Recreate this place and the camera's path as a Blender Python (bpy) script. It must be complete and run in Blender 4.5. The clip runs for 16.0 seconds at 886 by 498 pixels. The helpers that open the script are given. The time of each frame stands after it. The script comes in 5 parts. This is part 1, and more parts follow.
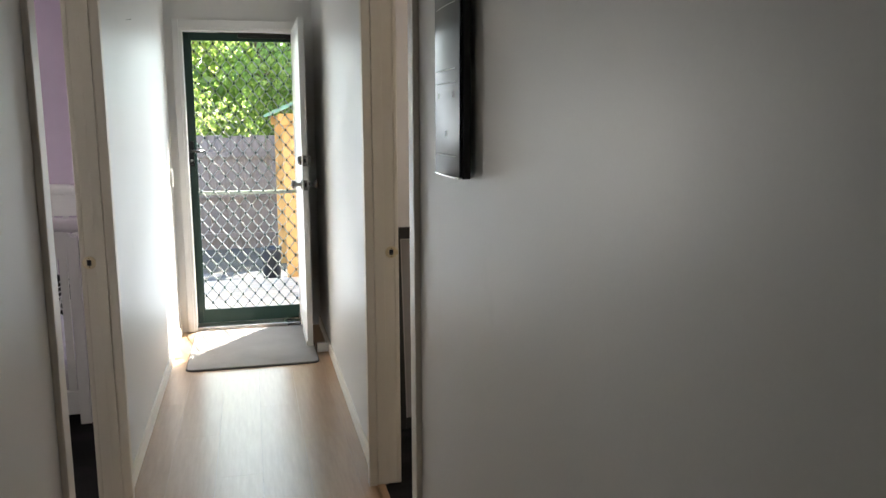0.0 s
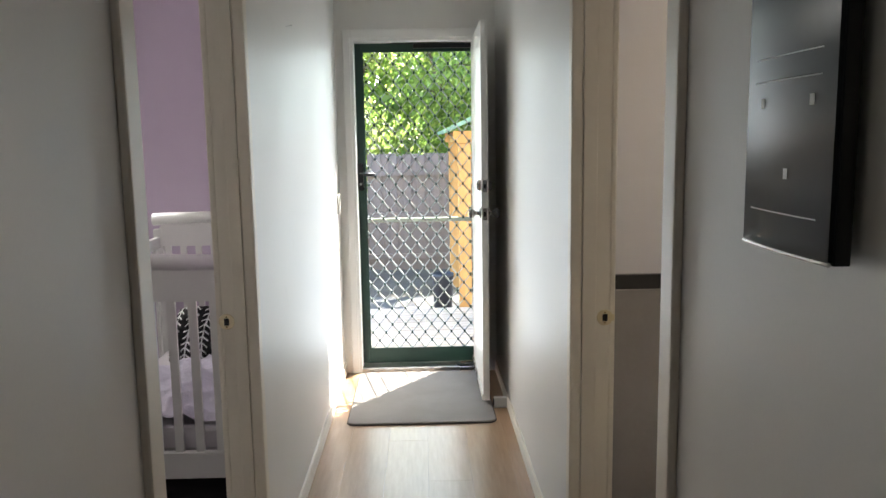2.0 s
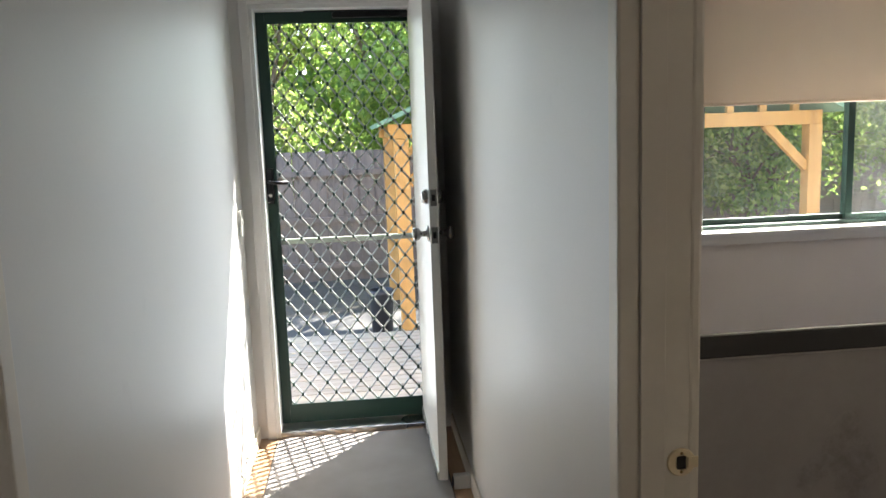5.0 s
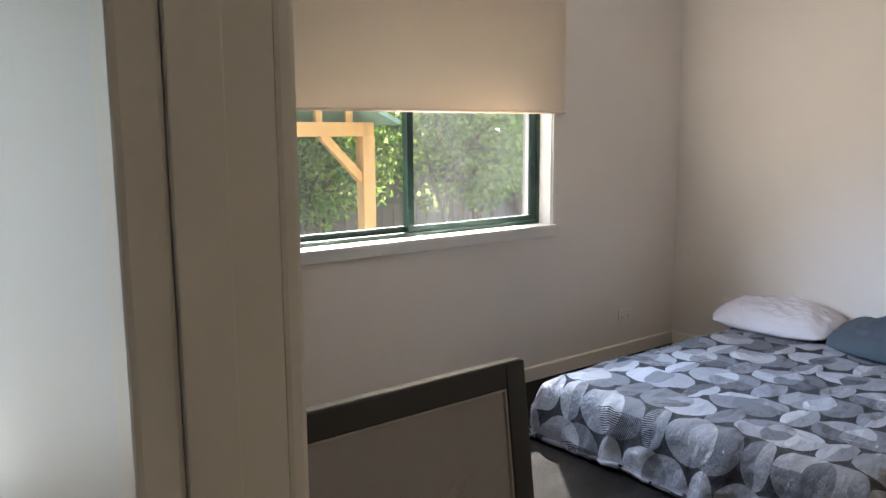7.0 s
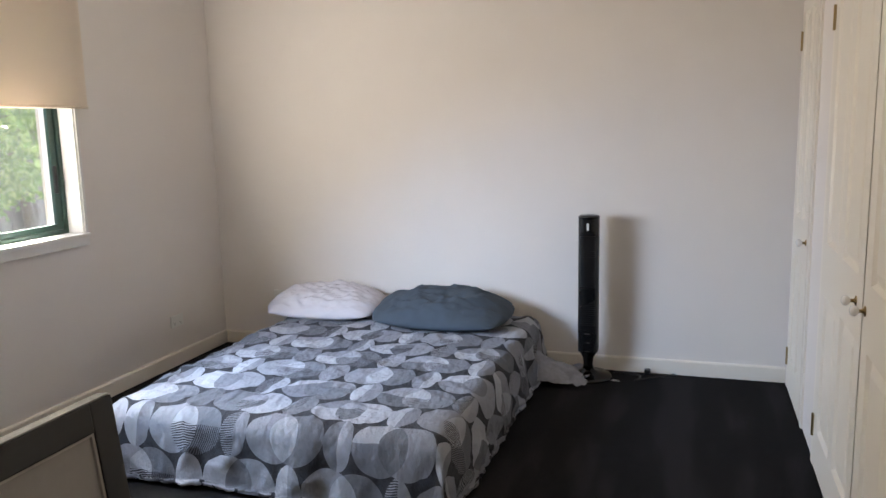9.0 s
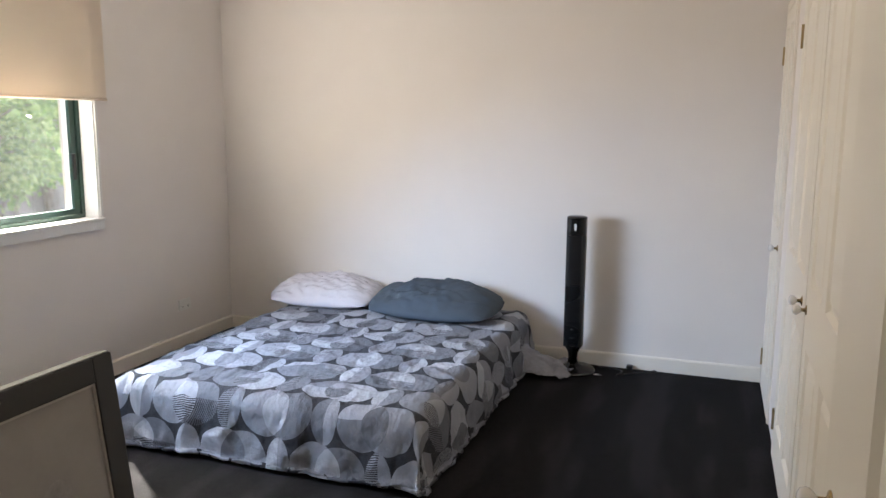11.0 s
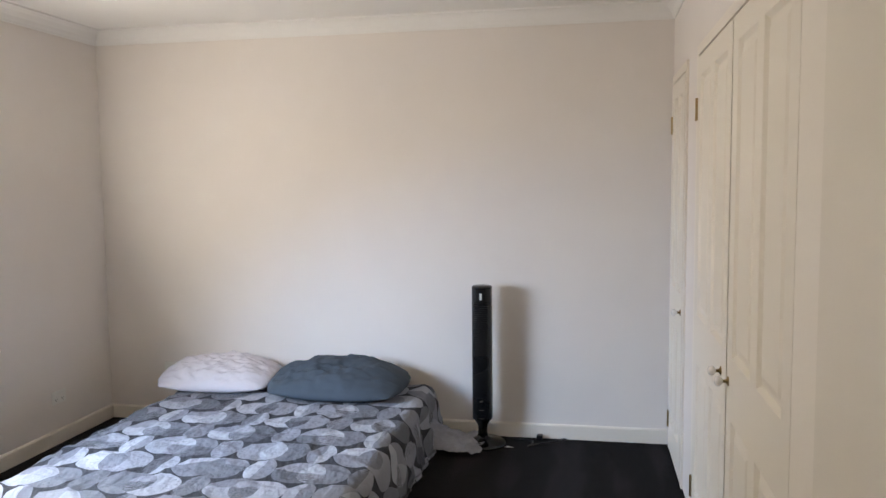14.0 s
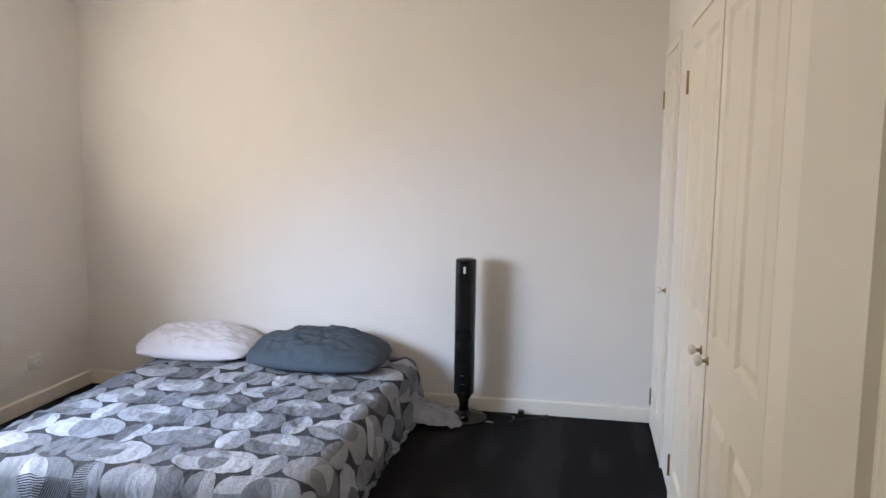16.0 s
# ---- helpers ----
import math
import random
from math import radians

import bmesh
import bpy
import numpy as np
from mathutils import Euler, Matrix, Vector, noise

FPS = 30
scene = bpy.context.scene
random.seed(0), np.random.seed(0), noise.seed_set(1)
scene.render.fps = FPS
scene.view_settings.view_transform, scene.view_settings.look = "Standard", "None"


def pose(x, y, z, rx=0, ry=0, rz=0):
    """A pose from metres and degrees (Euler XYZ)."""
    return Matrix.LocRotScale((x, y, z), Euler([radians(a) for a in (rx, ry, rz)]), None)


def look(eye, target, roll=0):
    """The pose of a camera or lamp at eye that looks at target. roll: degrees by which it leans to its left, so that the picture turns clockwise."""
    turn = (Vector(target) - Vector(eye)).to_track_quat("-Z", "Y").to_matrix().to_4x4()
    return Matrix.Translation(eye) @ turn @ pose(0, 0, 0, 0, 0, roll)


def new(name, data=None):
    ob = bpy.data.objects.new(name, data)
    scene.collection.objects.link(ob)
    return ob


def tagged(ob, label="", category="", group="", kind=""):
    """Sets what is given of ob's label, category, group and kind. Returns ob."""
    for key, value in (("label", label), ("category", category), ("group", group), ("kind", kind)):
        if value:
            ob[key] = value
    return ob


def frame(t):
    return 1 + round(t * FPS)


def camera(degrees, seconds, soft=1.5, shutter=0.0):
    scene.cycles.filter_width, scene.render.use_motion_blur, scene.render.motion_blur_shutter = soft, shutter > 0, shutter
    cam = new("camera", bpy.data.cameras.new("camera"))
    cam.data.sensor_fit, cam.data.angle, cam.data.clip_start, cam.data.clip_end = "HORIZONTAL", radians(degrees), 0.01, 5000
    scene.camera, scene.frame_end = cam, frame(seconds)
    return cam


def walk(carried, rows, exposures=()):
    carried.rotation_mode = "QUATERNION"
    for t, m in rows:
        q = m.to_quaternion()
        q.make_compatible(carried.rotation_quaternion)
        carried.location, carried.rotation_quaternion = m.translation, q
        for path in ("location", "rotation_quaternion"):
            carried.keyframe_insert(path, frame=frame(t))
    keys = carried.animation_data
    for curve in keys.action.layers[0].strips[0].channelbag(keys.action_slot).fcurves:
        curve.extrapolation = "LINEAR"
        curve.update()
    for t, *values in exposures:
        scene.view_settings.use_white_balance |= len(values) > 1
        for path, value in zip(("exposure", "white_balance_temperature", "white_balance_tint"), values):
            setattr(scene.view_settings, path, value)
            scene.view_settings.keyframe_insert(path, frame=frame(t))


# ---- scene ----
cam = camera(59.2, 16.0)
PATH = [
    (0, (0.241, 0.609, 1.445), (0.711, 2.527, 1.124), -0.2),
    (0.5, (0.248, 0.734, 1.461), (0.539, 2.69, 1.158), -0.4),
    (1, (0.291, 0.947, 1.465), (0.46, 2.919, 1.178), -0.5),
    (1.5, (0.284, 1.128, 1.455), (0.381, 3.106, 1.175), -0.7),
    (2, (0.24, 1.362, 1.466), (0.287, 3.341, 1.186), -0.9),
    (2.5, (0.219, 1.532, 1.471), (0.236, 3.511, 1.186), -0.8),
    (3, (0.246, 1.72, 1.472), (0.244, 3.699, 1.176), -0.7),
    (3.2, (0.26, 1.794, 1.465), (0.25, 3.771, 1.167), -0.8),
    (5.3, (0.288, 2.556, 1.473), (0.573, 4.513, 1.176), -1.5),
    (5.5, (0.347, 2.641, 1.443), (0.699, 4.59, 1.167), -1.0),
    (6, (0.396, 2.813, 1.424), (1.017, 4.695, 1.153), -0.8),
    (6.5, (0.447, 2.951, 1.431), (1.371, 4.703, 1.155), -0.7),
    (7, (0.511, 3.013, 1.438), (1.723, 4.577, 1.145), -0.4),
    (7.5, (0.534, 3.06, 1.44), (1.985, 4.403, 1.138), -0.2),
    (8, (0.553, 3.143, 1.422), (2.202, 4.232, 1.112), -0.7),
    (8.5, (0.572, 3.144, 1.416), (2.356, 3.987, 1.093), -0.8),
    (9, (0.536, 3.188, 1.429), (2.414, 3.8, 1.111), -1.3),
    (9.2, (0.552, 3.16, 1.433), (2.448, 3.712, 1.114), -1.4),
    (11.3, (0.347, 2.969, 1.443), (2.19, 3.677, 1.121), 1.4),
    (11.5, (0.342, 2.944, 1.453), (2.143, 3.752, 1.129), 1.8),
    (12, (0.311, 2.915, 1.458), (2.019, 3.911, 1.154), 1.5),
    (12.5, (0.318, 2.915, 1.468), (2.032, 3.911, 1.206), 1.2),
    (13, (0.419, 2.902, 1.475), (2.215, 3.756, 1.266), 0.1),
    (13.5, (0.451, 3.057, 1.497), (2.354, 3.646, 1.314), -0.4),
    (14, (0.466, 3.144, 1.499), (2.425, 3.511, 1.329), -0.6),
    (14.5, (0.472, 3.164, 1.5), (2.455, 3.365, 1.327), -0.6),
    (15, (0.476, 3.164, 1.497), (2.463, 3.302, 1.311), -0.4),
    (15.5, (0.486, 3.16, 1.496), (2.467, 3.342, 1.284), 0.2),
    (16, (0.549, 3.099, 1.48), (2.503, 3.452, 1.244), 0.8),
]

EXPOSURES = [(0.0, 3.35), (2.0, 3.3), (3.0, 3.15), (5.3, 2.72), (6.0, 2.75), (7.0, 2.84), (9.0, 3.14), (12.0, 3.3), (13.0, 3.18), (13.6, 3.1), (14.5, 3.38), (16.0, 3.34)]
walk(cam, [(t, look(eye, target, roll)) for t, eye, target, roll in PATH], EXPOSURES)

# ---- daylight ----
SUN_AZ, SUN_EL = math.radians(37.2), math.radians(44.5)
world = bpy.data.worlds.new("world")
scene.world = world
world.use_nodes = True
wn = world.node_tree.nodes
sky = wn.new("ShaderNodeTexSky")
sky.sky_type = "NISHITA"
sky.sun_disc = False
sky.sun_elevation = SUN_EL
sky.sun_rotation = SUN_AZ
world.node_tree.links.new(sky.outputs[0], wn["Background"].inputs[0])
wn["Background"].inputs[1].default_value = 0.15
sun = new("sun", bpy.data.lights.new("sun", "SUN"))
sun.data.energy = 4.6
sun.data.angle = math.radians(0.55)
sun.data.color = (1.0, 0.95, 0.87)
sun.matrix_world = look((math.sin(SUN_AZ) * math.cos(SUN_EL) * 20, math.cos(SUN_AZ) * math.cos(SUN_EL) * 20, math.sin(SUN_EL) * 20), (0, 0, 0))



def sky_panel(name, x, y, z, w, h, tilt, watts, colour, spread=180, yaw=0):
    """Daylight coming in at an opening: an area lamp that faces into the house (-y), tipped down by tilt degrees."""
    lamp = new(name, bpy.data.lights.new(name, "AREA"))
    lamp.data.shape, lamp.data.size, lamp.data.size_y = "RECTANGLE", w, h
    lamp.data.energy, lamp.data.color, lamp.data.spread = watts, colour, math.radians(spread)
    lamp.matrix_world = pose(x, y, z, tilt - 90, 0, yaw)
    return lamp


sky_panel("bedroom_sky", 2.80, 5.930, 1.235, 0.86, 0.54, 28, 1.75, (0.42, 0.64, 1.0), 78, 38)
sky_panel("bedroom_garden_glow", 2.90, 6.090, 1.235, 1.15, 0.50, -24, 3.6, (1.0, 0.88, 0.75), 165, 10)
sky_panel("hall_daylight", 0.140, 6.255, 1.050, 0.58, 1.90, 0, 0.74, (0.83, 0.93, 1.0), 115)
sky_panel("nursery_sky", -2.135, 6.245, 1.240, 1.15, 0.60, 0, 3.4, (1.0, 0.98, 0.95))

# ---- plan, in metres ----
HL, HR = -0.277, 0.686            # hall faces of the side walls
NL, BL = -0.345, 0.764            # nursery and bedroom faces of the same walls
YI, YO = 6.180, 6.400             # inner and outer face of the back wall
BX = 4.950                        # bedroom far wall
WY = 2.690                        # wardrobe front
CEIL = 2.455
NX = -3.300                       # nursery far wall
Y0 = -1.600                       # hall end behind the walker
LD = (2.788, 3.570)               # nursery doorway
RD = (2.757, 3.534)               # bedroom doorway
DH = 2.060


# ---- mesh helpers ----
def box(bm, x0, x1, y0, y1, z0, z1, bevel=0.0):
    vs = [bm.verts.new((x, y, z)) for x in (x0, x1) for y in (y0, y1) for z in (z0, z1)]
    fs = [bm.faces.new([vs[i] for i in q]) for q in ((0, 1, 3, 2), (4, 6, 7, 5), (0, 4, 5, 1), (2, 3, 7, 6), (0, 2, 6, 4), (1, 5, 7, 3))]
    if bevel:
        es = list({e for f in fs for e in f.edges})
        bmesh.ops.bevel(bm, geom=es, offset=bevel, segments=2, affect="EDGES", profile=0.6)
    return vs


def boxes(*rows, bevel=0.0):
    bm = bmesh.new()
    for r in rows:
        box(bm, *r, bevel=bevel)
    return bm


def lathe(profile, seg=20, m=None):
    """A turned shape about z from (radius, height) pairs."""
    bm = bmesh.new()
    rings = []
    for r, z in profile:
        rings.append([bm.verts.new((r * math.cos(2 * math.pi * i / seg), r * math.sin(2 * math.pi * i / seg), z)) for i in range(seg)])
    for a, b in zip(rings, rings[1:]):
        for i in range(seg):
            bm.faces.new((a[i], a[(i + 1) % seg], b[(i + 1) % seg], b[i]))
    bm.faces.new(rings[0][::-1])
    bm.faces.new(rings[-1])
    if m is not None:
        bm.transform(m)
    return bm


def prism(points, y0, y1):
    """An (x, z) outline pushed from y0 to y1."""
    bm = bmesh.new()
    a = [bm.verts.new((x, y0, z)) for x, z in points]
    b = [bm.verts.new((x, y1, z)) for x, z in points]
    n = len(points)
    bm.faces.new(a)
    bm.faces.new(b[::-1])
    for i in range(n):
        bm.faces.new((a[i], b[i], b[(i + 1) % n], a[(i + 1) % n]))
    bmesh.ops.recalc_face_normals(bm, faces=bm.faces[:])
    return bm


def sweep(points, radius, seg=8):
    """A round bar along a line of points; radius may be one number or one for each point."""
    bm = bmesh.new()
    pts = [Vector(p) for p in points]
    rings = []
    for i, p in enumerate(pts):
        d = (pts[min(i + 1, len(pts) - 1)] - pts[max(i - 1, 0)]).normalized()
        u = d.orthogonal().normalized() if i == 0 else (u - d * u.dot(d)).normalized()
        v = d.cross(u)
        r = radius[i] if isinstance(radius, (list, tuple)) else radius
        rings.append([bm.verts.new(p + r * (u * math.cos(2 * math.pi * k / seg) + v * math.sin(2 * math.pi * k / seg))) for k in range(seg)])
    for a, b in zip(rings, rings[1:]):
        for k in range(seg):
            bm.faces.new((a[k], a[(k + 1) % seg], b[(k + 1) % seg], b[k]))
    bm.faces.new(rings[0][::-1])
    bm.faces.new(rings[-1])
    return bm


def part(name, bm, material, parent=None, label="", smooth=False):
    me = bpy.data.meshes.new(name)
    bm.normal_update()
    bm.to_mesh(me)
    bm.free()
    me.materials.append(material)
    if smooth:
        me.polygons.foreach_set("use_smooth", [True] * len(me.polygons))
    ob = new(name, me)
    if parent is not None:
        ob.parent = parent
    if label:
        ob["label"] = label
    return ob


def shared(name, mesh, parent, m=None):
    ob = new(name, mesh)
    ob.parent = parent
    if m is not None:
        ob.matrix_basis = m
    return ob


def thing(name, m, label, category, group=""):
    ob = new(name)
    ob.empty_display_size = 0.1
    ob.matrix_basis = m
    return tagged(ob, label, category, group)


def structure(ob, label="", category=""):
    return tagged(ob, label, category, "", "structure")


# ---- materials ----
def material(name):
    m = bpy.data.materials.new(name)
    m.use_nodes = True
    return m, m.node_tree.nodes, m.node_tree.links, m.node_tree.nodes["Principled BSDF"]


def ramp(nt, lk, fac, stops):
    r = nt.new("ShaderNodeValToRGB")
    while len(r.color_ramp.elements) < len(stops):
        r.color_ramp.elements.new(0.5)
    for e, (p, c) in zip(r.color_ramp.elements, stops):
        e.position, e.color = p, (*c, 1)
    lk.new(fac, r.inputs[0])
    return r.outputs[0]


def grain(nt, lk, scale, detail=4, stretch=None, rough=0.55):
    tc = nt.new("ShaderNodeTexCoord")
    mp = nt.new("ShaderNodeMapping")
    if stretch:
        mp.inputs["Scale"].default_value = stretch
    lk.new(tc.outputs["Object"], mp.inputs[0])
    n = nt.new("ShaderNodeTexNoise")
    n.inputs["Scale"].default_value, n.inputs["Detail"].default_value, n.inputs["Roughness"].default_value = scale, detail, rough
    lk.new(mp.outputs[0], n.inputs[0])
    return n.outputs[0]


def bump(nt, lk, bs, height, strength, distance):
    b = nt.new("ShaderNodeBump")
    b.inputs["Strength"].default_value, b.inputs["Distance"].default_value = strength, distance
    lk.new(height, b.inputs["Height"])
    lk.new(b.outputs[0], bs.inputs["Normal"])


def mixrgb(nt, lk, fac, a, b, mode="MIX"):
    x = nt.new("ShaderNodeMix")
    x.data_type, x.blend_type = "RGBA", mode
    for sock, v in ((x.inputs[0], fac), (x.inputs[6], a), (x.inputs[7], b)):
        if isinstance(v, (int, float)):
            sock.default_value = v
        elif isinstance(v, tuple):
            sock.default_value = (*v, 1)
        else:
            lk.new(v, sock)
    return x.outputs[2]


def math_node(nt, lk, op, a, b=None, c=None):
    n = nt.new("ShaderNodeMath")
    n.operation = op
    for i, v in enumerate((a, b, c)):
        if v is None:
            continue
        if isinstance(v, (int, float)):
            n.inputs[i].default_value = v
        else:
            lk.new(v, n.inputs[i])
    return n.outputs[0]


def plain(name, c, rough=0.5, metal=0.0, vary=0.12, big=1.5, fine=60.0, relief=0.15, depth=0.001, stretch=None, coat=0.0):
    """Paint, plaster, plastic or metal: colour drifting at two scales, uneven gloss and fine relief."""
    m, nt, lk, bs = material(name)
    n1 = grain(nt, lk, big, 3, stretch)
    n2 = grain(nt, lk, fine, 5, stretch)
    lo, hi = tuple(v * (1 - vary) for v in c), tuple(min(1, v * (1 + vary)) for v in c)
    c1 = ramp(nt, lk, n1, ((0.3, lo), (0.7, hi)))
    c2 = mixrgb(nt, lk, 0.25, c1, ramp(nt, lk, n2, ((0.35, lo), (0.65, hi))))
    lk.new(c2, bs.inputs["Base Color"])
    rr = nt.new("ShaderNodeMapRange")
    rr.inputs["To Min"].default_value, rr.inputs["To Max"].default_value = max(0, rough - 0.08), min(1, rough + 0.08)
    lk.new(n1, rr.inputs[0])
    lk.new(rr.outputs[0], bs.inputs["Roughness"])
    bs.inputs["Metallic"].default_value = metal
    bs.inputs["Coat Weight"].default_value = coat
    if relief:
        bump(nt, lk, bs, n2, relief, depth)
    return m


M_WALL = plain("hall_paint", (0.75, 0.735, 0.71), 0.45, vary=0.03, fine=140, relief=0.08)


def scuffed(m, c, scale, stretch):
    """Faint grey rubs and handling marks over a paint."""
    nt, lk = m.node_tree.nodes, m.node_tree.links
    bs = nt["Principled BSDF"]
    old = bs.inputs["Base Color"].links[0].from_socket
    rub = ramp(nt, lk, grain(nt, lk, scale, 5, stretch, 0.65), ((0.66, (0, 0, 0)), (0.76, (1, 1, 1))))
    lk.new(mixrgb(nt, lk, math_node(nt, lk, "MULTIPLY", rub, 0.16), old, c), bs.inputs["Base Color"])


M_BED = plain("bedroom_paint", (0.76, 0.715, 0.675), 0.6, vary=0.03, fine=140, relief=0.08)
M_PURPLE = plain("lilac_paint", (0.57, 0.47, 0.60), 0.55, vary=0.03, fine=140, relief=0.08)
M_CEIL = plain("ceiling_paint", (0.80, 0.79, 0.77), 0.8, vary=0.02, relief=0.05)
M_TRIM = plain("gloss_trim_paint", (0.79, 0.735, 0.65), 0.42, vary=0.03, fine=90, relief=0.06)
M_DOOR = plain("door_paint", (0.75, 0.70, 0.61), 0.46, vary=0.02, fine=200, relief=0.03, depth=0.0004)
M_WHITE = plain("white_enamel", (0.78, 0.77, 0.75), 0.35, vary=0.03, relief=0.05)
M_GREEN = plain("green_powder_coat", (0.018, 0.052, 0.040), 0.38, vary=0.12, relief=0.05)
# Dark green bars get a pale base colour, so they glint white.
M_GRILLE = plain("glint_pale_grille", (0.36, 0.38, 0.36), 0.42, vary=0.15, relief=0.05, coat=1.0)
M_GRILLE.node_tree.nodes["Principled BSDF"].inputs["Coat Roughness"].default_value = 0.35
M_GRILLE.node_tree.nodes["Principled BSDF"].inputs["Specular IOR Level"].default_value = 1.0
M_BLACK = plain("black_plastic", (0.004, 0.004, 0.0045), 0.28, vary=0.15, relief=0.04)
M_GLOSSBLACK = plain("gloss_black", (0.003, 0.003, 0.0035), 0.14, vary=0.1, relief=0.0)
M_STEEL = plain("satin_steel", (0.55, 0.54, 0.52), 0.28, 1.0, vary=0.08, relief=0.05)
M_CHROME = plain("dull_chrome", (0.30, 0.29, 0.28), 0.2, 1.0, vary=0.1, relief=0.03)
M_BRASS = plain("aged_brass", (0.36, 0.26, 0.12), 0.28, 1.0, vary=0.2, relief=0.08)
M_BRASSPALE = plain("worn_pale_brass", (0.70, 0.60, 0.42), 0.30, 1.0, vary=0.15, relief=0.06)
M_CERAMIC = plain("white_porcelain", (0.82, 0.80, 0.77), 0.12, vary=0.02, relief=0.0, coat=0.4)
M_FRAME = plain("charcoal_frame", (0.016, 0.0155, 0.015), 0.42, vary=0.15, relief=0.1)
M_SOCKET = plain("white_plastic", (0.78, 0.77, 0.73), 0.3, vary=0.02, relief=0.0)
M_MAT = plain("grey_mat_pile", (0.27, 0.25, 0.235), 0.95, vary=0.12, big=5, fine=320, relief=0.9, depth=0.004)
M_RUBBER = plain("dark_rubber", (0.03, 0.03, 0.03), 0.7, relief=0.1)
M_PILLOW_W = plain("white_cotton", (0.60, 0.57, 0.60), 0.9, vary=0.04, fine=25, relief=0.3, depth=0.006)
M_PILLOW_G = plain("slate_cotton", (0.050, 0.066, 0.085), 0.85, vary=0.1, fine=25, relief=0.3, depth=0.006)
M_SHEET = plain("lilac_sheet", (0.56, 0.53, 0.63), 0.9, vary=0.06, fine=14, relief=0.6, depth=0.02)
M_FENCE = plain("weathered_palings", (0.215, 0.175, 0.15), 0.9, vary=0.3, big=2, fine=30, relief=0.5, depth=0.004, stretch=(3, 3, 0.4))
M_PINE = plain("treated_pine", (0.56, 0.33, 0.12), 0.6, vary=0.18, big=4, fine=40, relief=0.3, depth=0.002, stretch=(3, 3, 0.4))
M_ROOFGREEN = plain("green_roof_sheet", (0.20, 0.36, 0.27), 0.5, vary=0.1)
M_BARK = plain("grey_bark", (0.17, 0.12, 0.09), 0.95, vary=0.3, big=6, fine=40, relief=0.9, depth=0.02, stretch=(1, 1, 0.3))
M_BRICKOUT = plain("outer_render", (0.42, 0.36, 0.30), 0.9, vary=0.1, relief=0.4)
M_PALERAIL = plain("pale_green_rail", (0.55, 0.62, 0.54), 0.5)
M_SOFFIT = plain("eave_lining", (0.72, 0.71, 0.68), 0.7, vary=0.04)
M_GROUND = plain("dry_soil_and_litter", (0.10, 0.088, 0.07), 0.98, vary=0.4, big=1.2, fine=18, relief=0.9, depth=0.03)
M_CONCRETE = plain("grey_concrete", (0.10, 0.098, 0.095), 0.9, vary=0.12, big=2, fine=40, relief=0.4, depth=0.003)
M_DARKTUB = plain("dark_grey_plastic", (0.055, 0.06, 0.075), 0.5, vary=0.1)
M_MARK = plain("pale_line", (0.62, 0.64, 0.62), 0.5, vary=0.05, relief=0)


def wood_floor():
    m, nt, lk, bs = material("oak_laminate")
    streak = grain(nt, lk, 7.0, 6, (9, 0.8, 9), 0.6)
    fine = grain(nt, lk, 60.0, 4, (8, 0.6, 8), 0.6)
    c = ramp(nt, lk, streak, ((0.25, (0.38, 0.240, 0.140)), (0.5, (0.44, 0.285, 0.170)), (0.75, (0.50, 0.335, 0.210))))
    c = mixrgb(nt, lk, 0.2, c, ramp(nt, lk, fine, ((0.35, (0.34, 0.21, 0.12)), (0.65, (0.52, 0.35, 0.22)))))
    oi = nt.new("ShaderNodeObjectInfo")
    hue = ramp(nt, lk, oi.outputs["Random"], ((0.0, (0.90, 0.88, 0.86)), (1.0, (1.0, 1.0, 1.0))))
    c = mixrgb(nt, lk, 1.0, c, hue, "MULTIPLY")
    lk.new(c, bs.inputs["Base Color"])
    bs.inputs["Roughness"].default_value = 0.28
    bump(nt, lk, bs, fine, 0.12, 0.001)
    return m


def carpet():
    m, nt, lk, bs = material("charcoal_carpet")
    patch = grain(nt, lk, 1.9, 2, (0.7, 3.0, 1.0), 0.4)
    pile = grain(nt, lk, 260, 3)
    mid = grain(nt, lk, 30, 4)
    c = ramp(nt, lk, patch, ((0.42, (0.0032, 0.003, 0.0032)), (0.49, (0.008, 0.007, 0.0075)), (0.60, (0.034, 0.031, 0.033))))
    c = mixrgb(nt, lk, 0.5, c, ramp(nt, lk, mid, ((0.3, (0.004, 0.0036, 0.004)), (0.7, (0.013, 0.0118, 0.0125)))))
    c = mixrgb(nt, lk, 0.35, c, ramp(nt, lk, pile, ((0.3, (0.002, 0.002, 0.002)), (0.7, (0.022, 0.020, 0.021)))))
    lk.new(c, bs.inputs["Base Color"])
    bs.inputs["Roughness"].default_value = 0.95
    bs.inputs["Specular IOR Level"].default_value = 0.15
    bump(nt, lk, bs, pile, 0.9, 0.006)
    return m


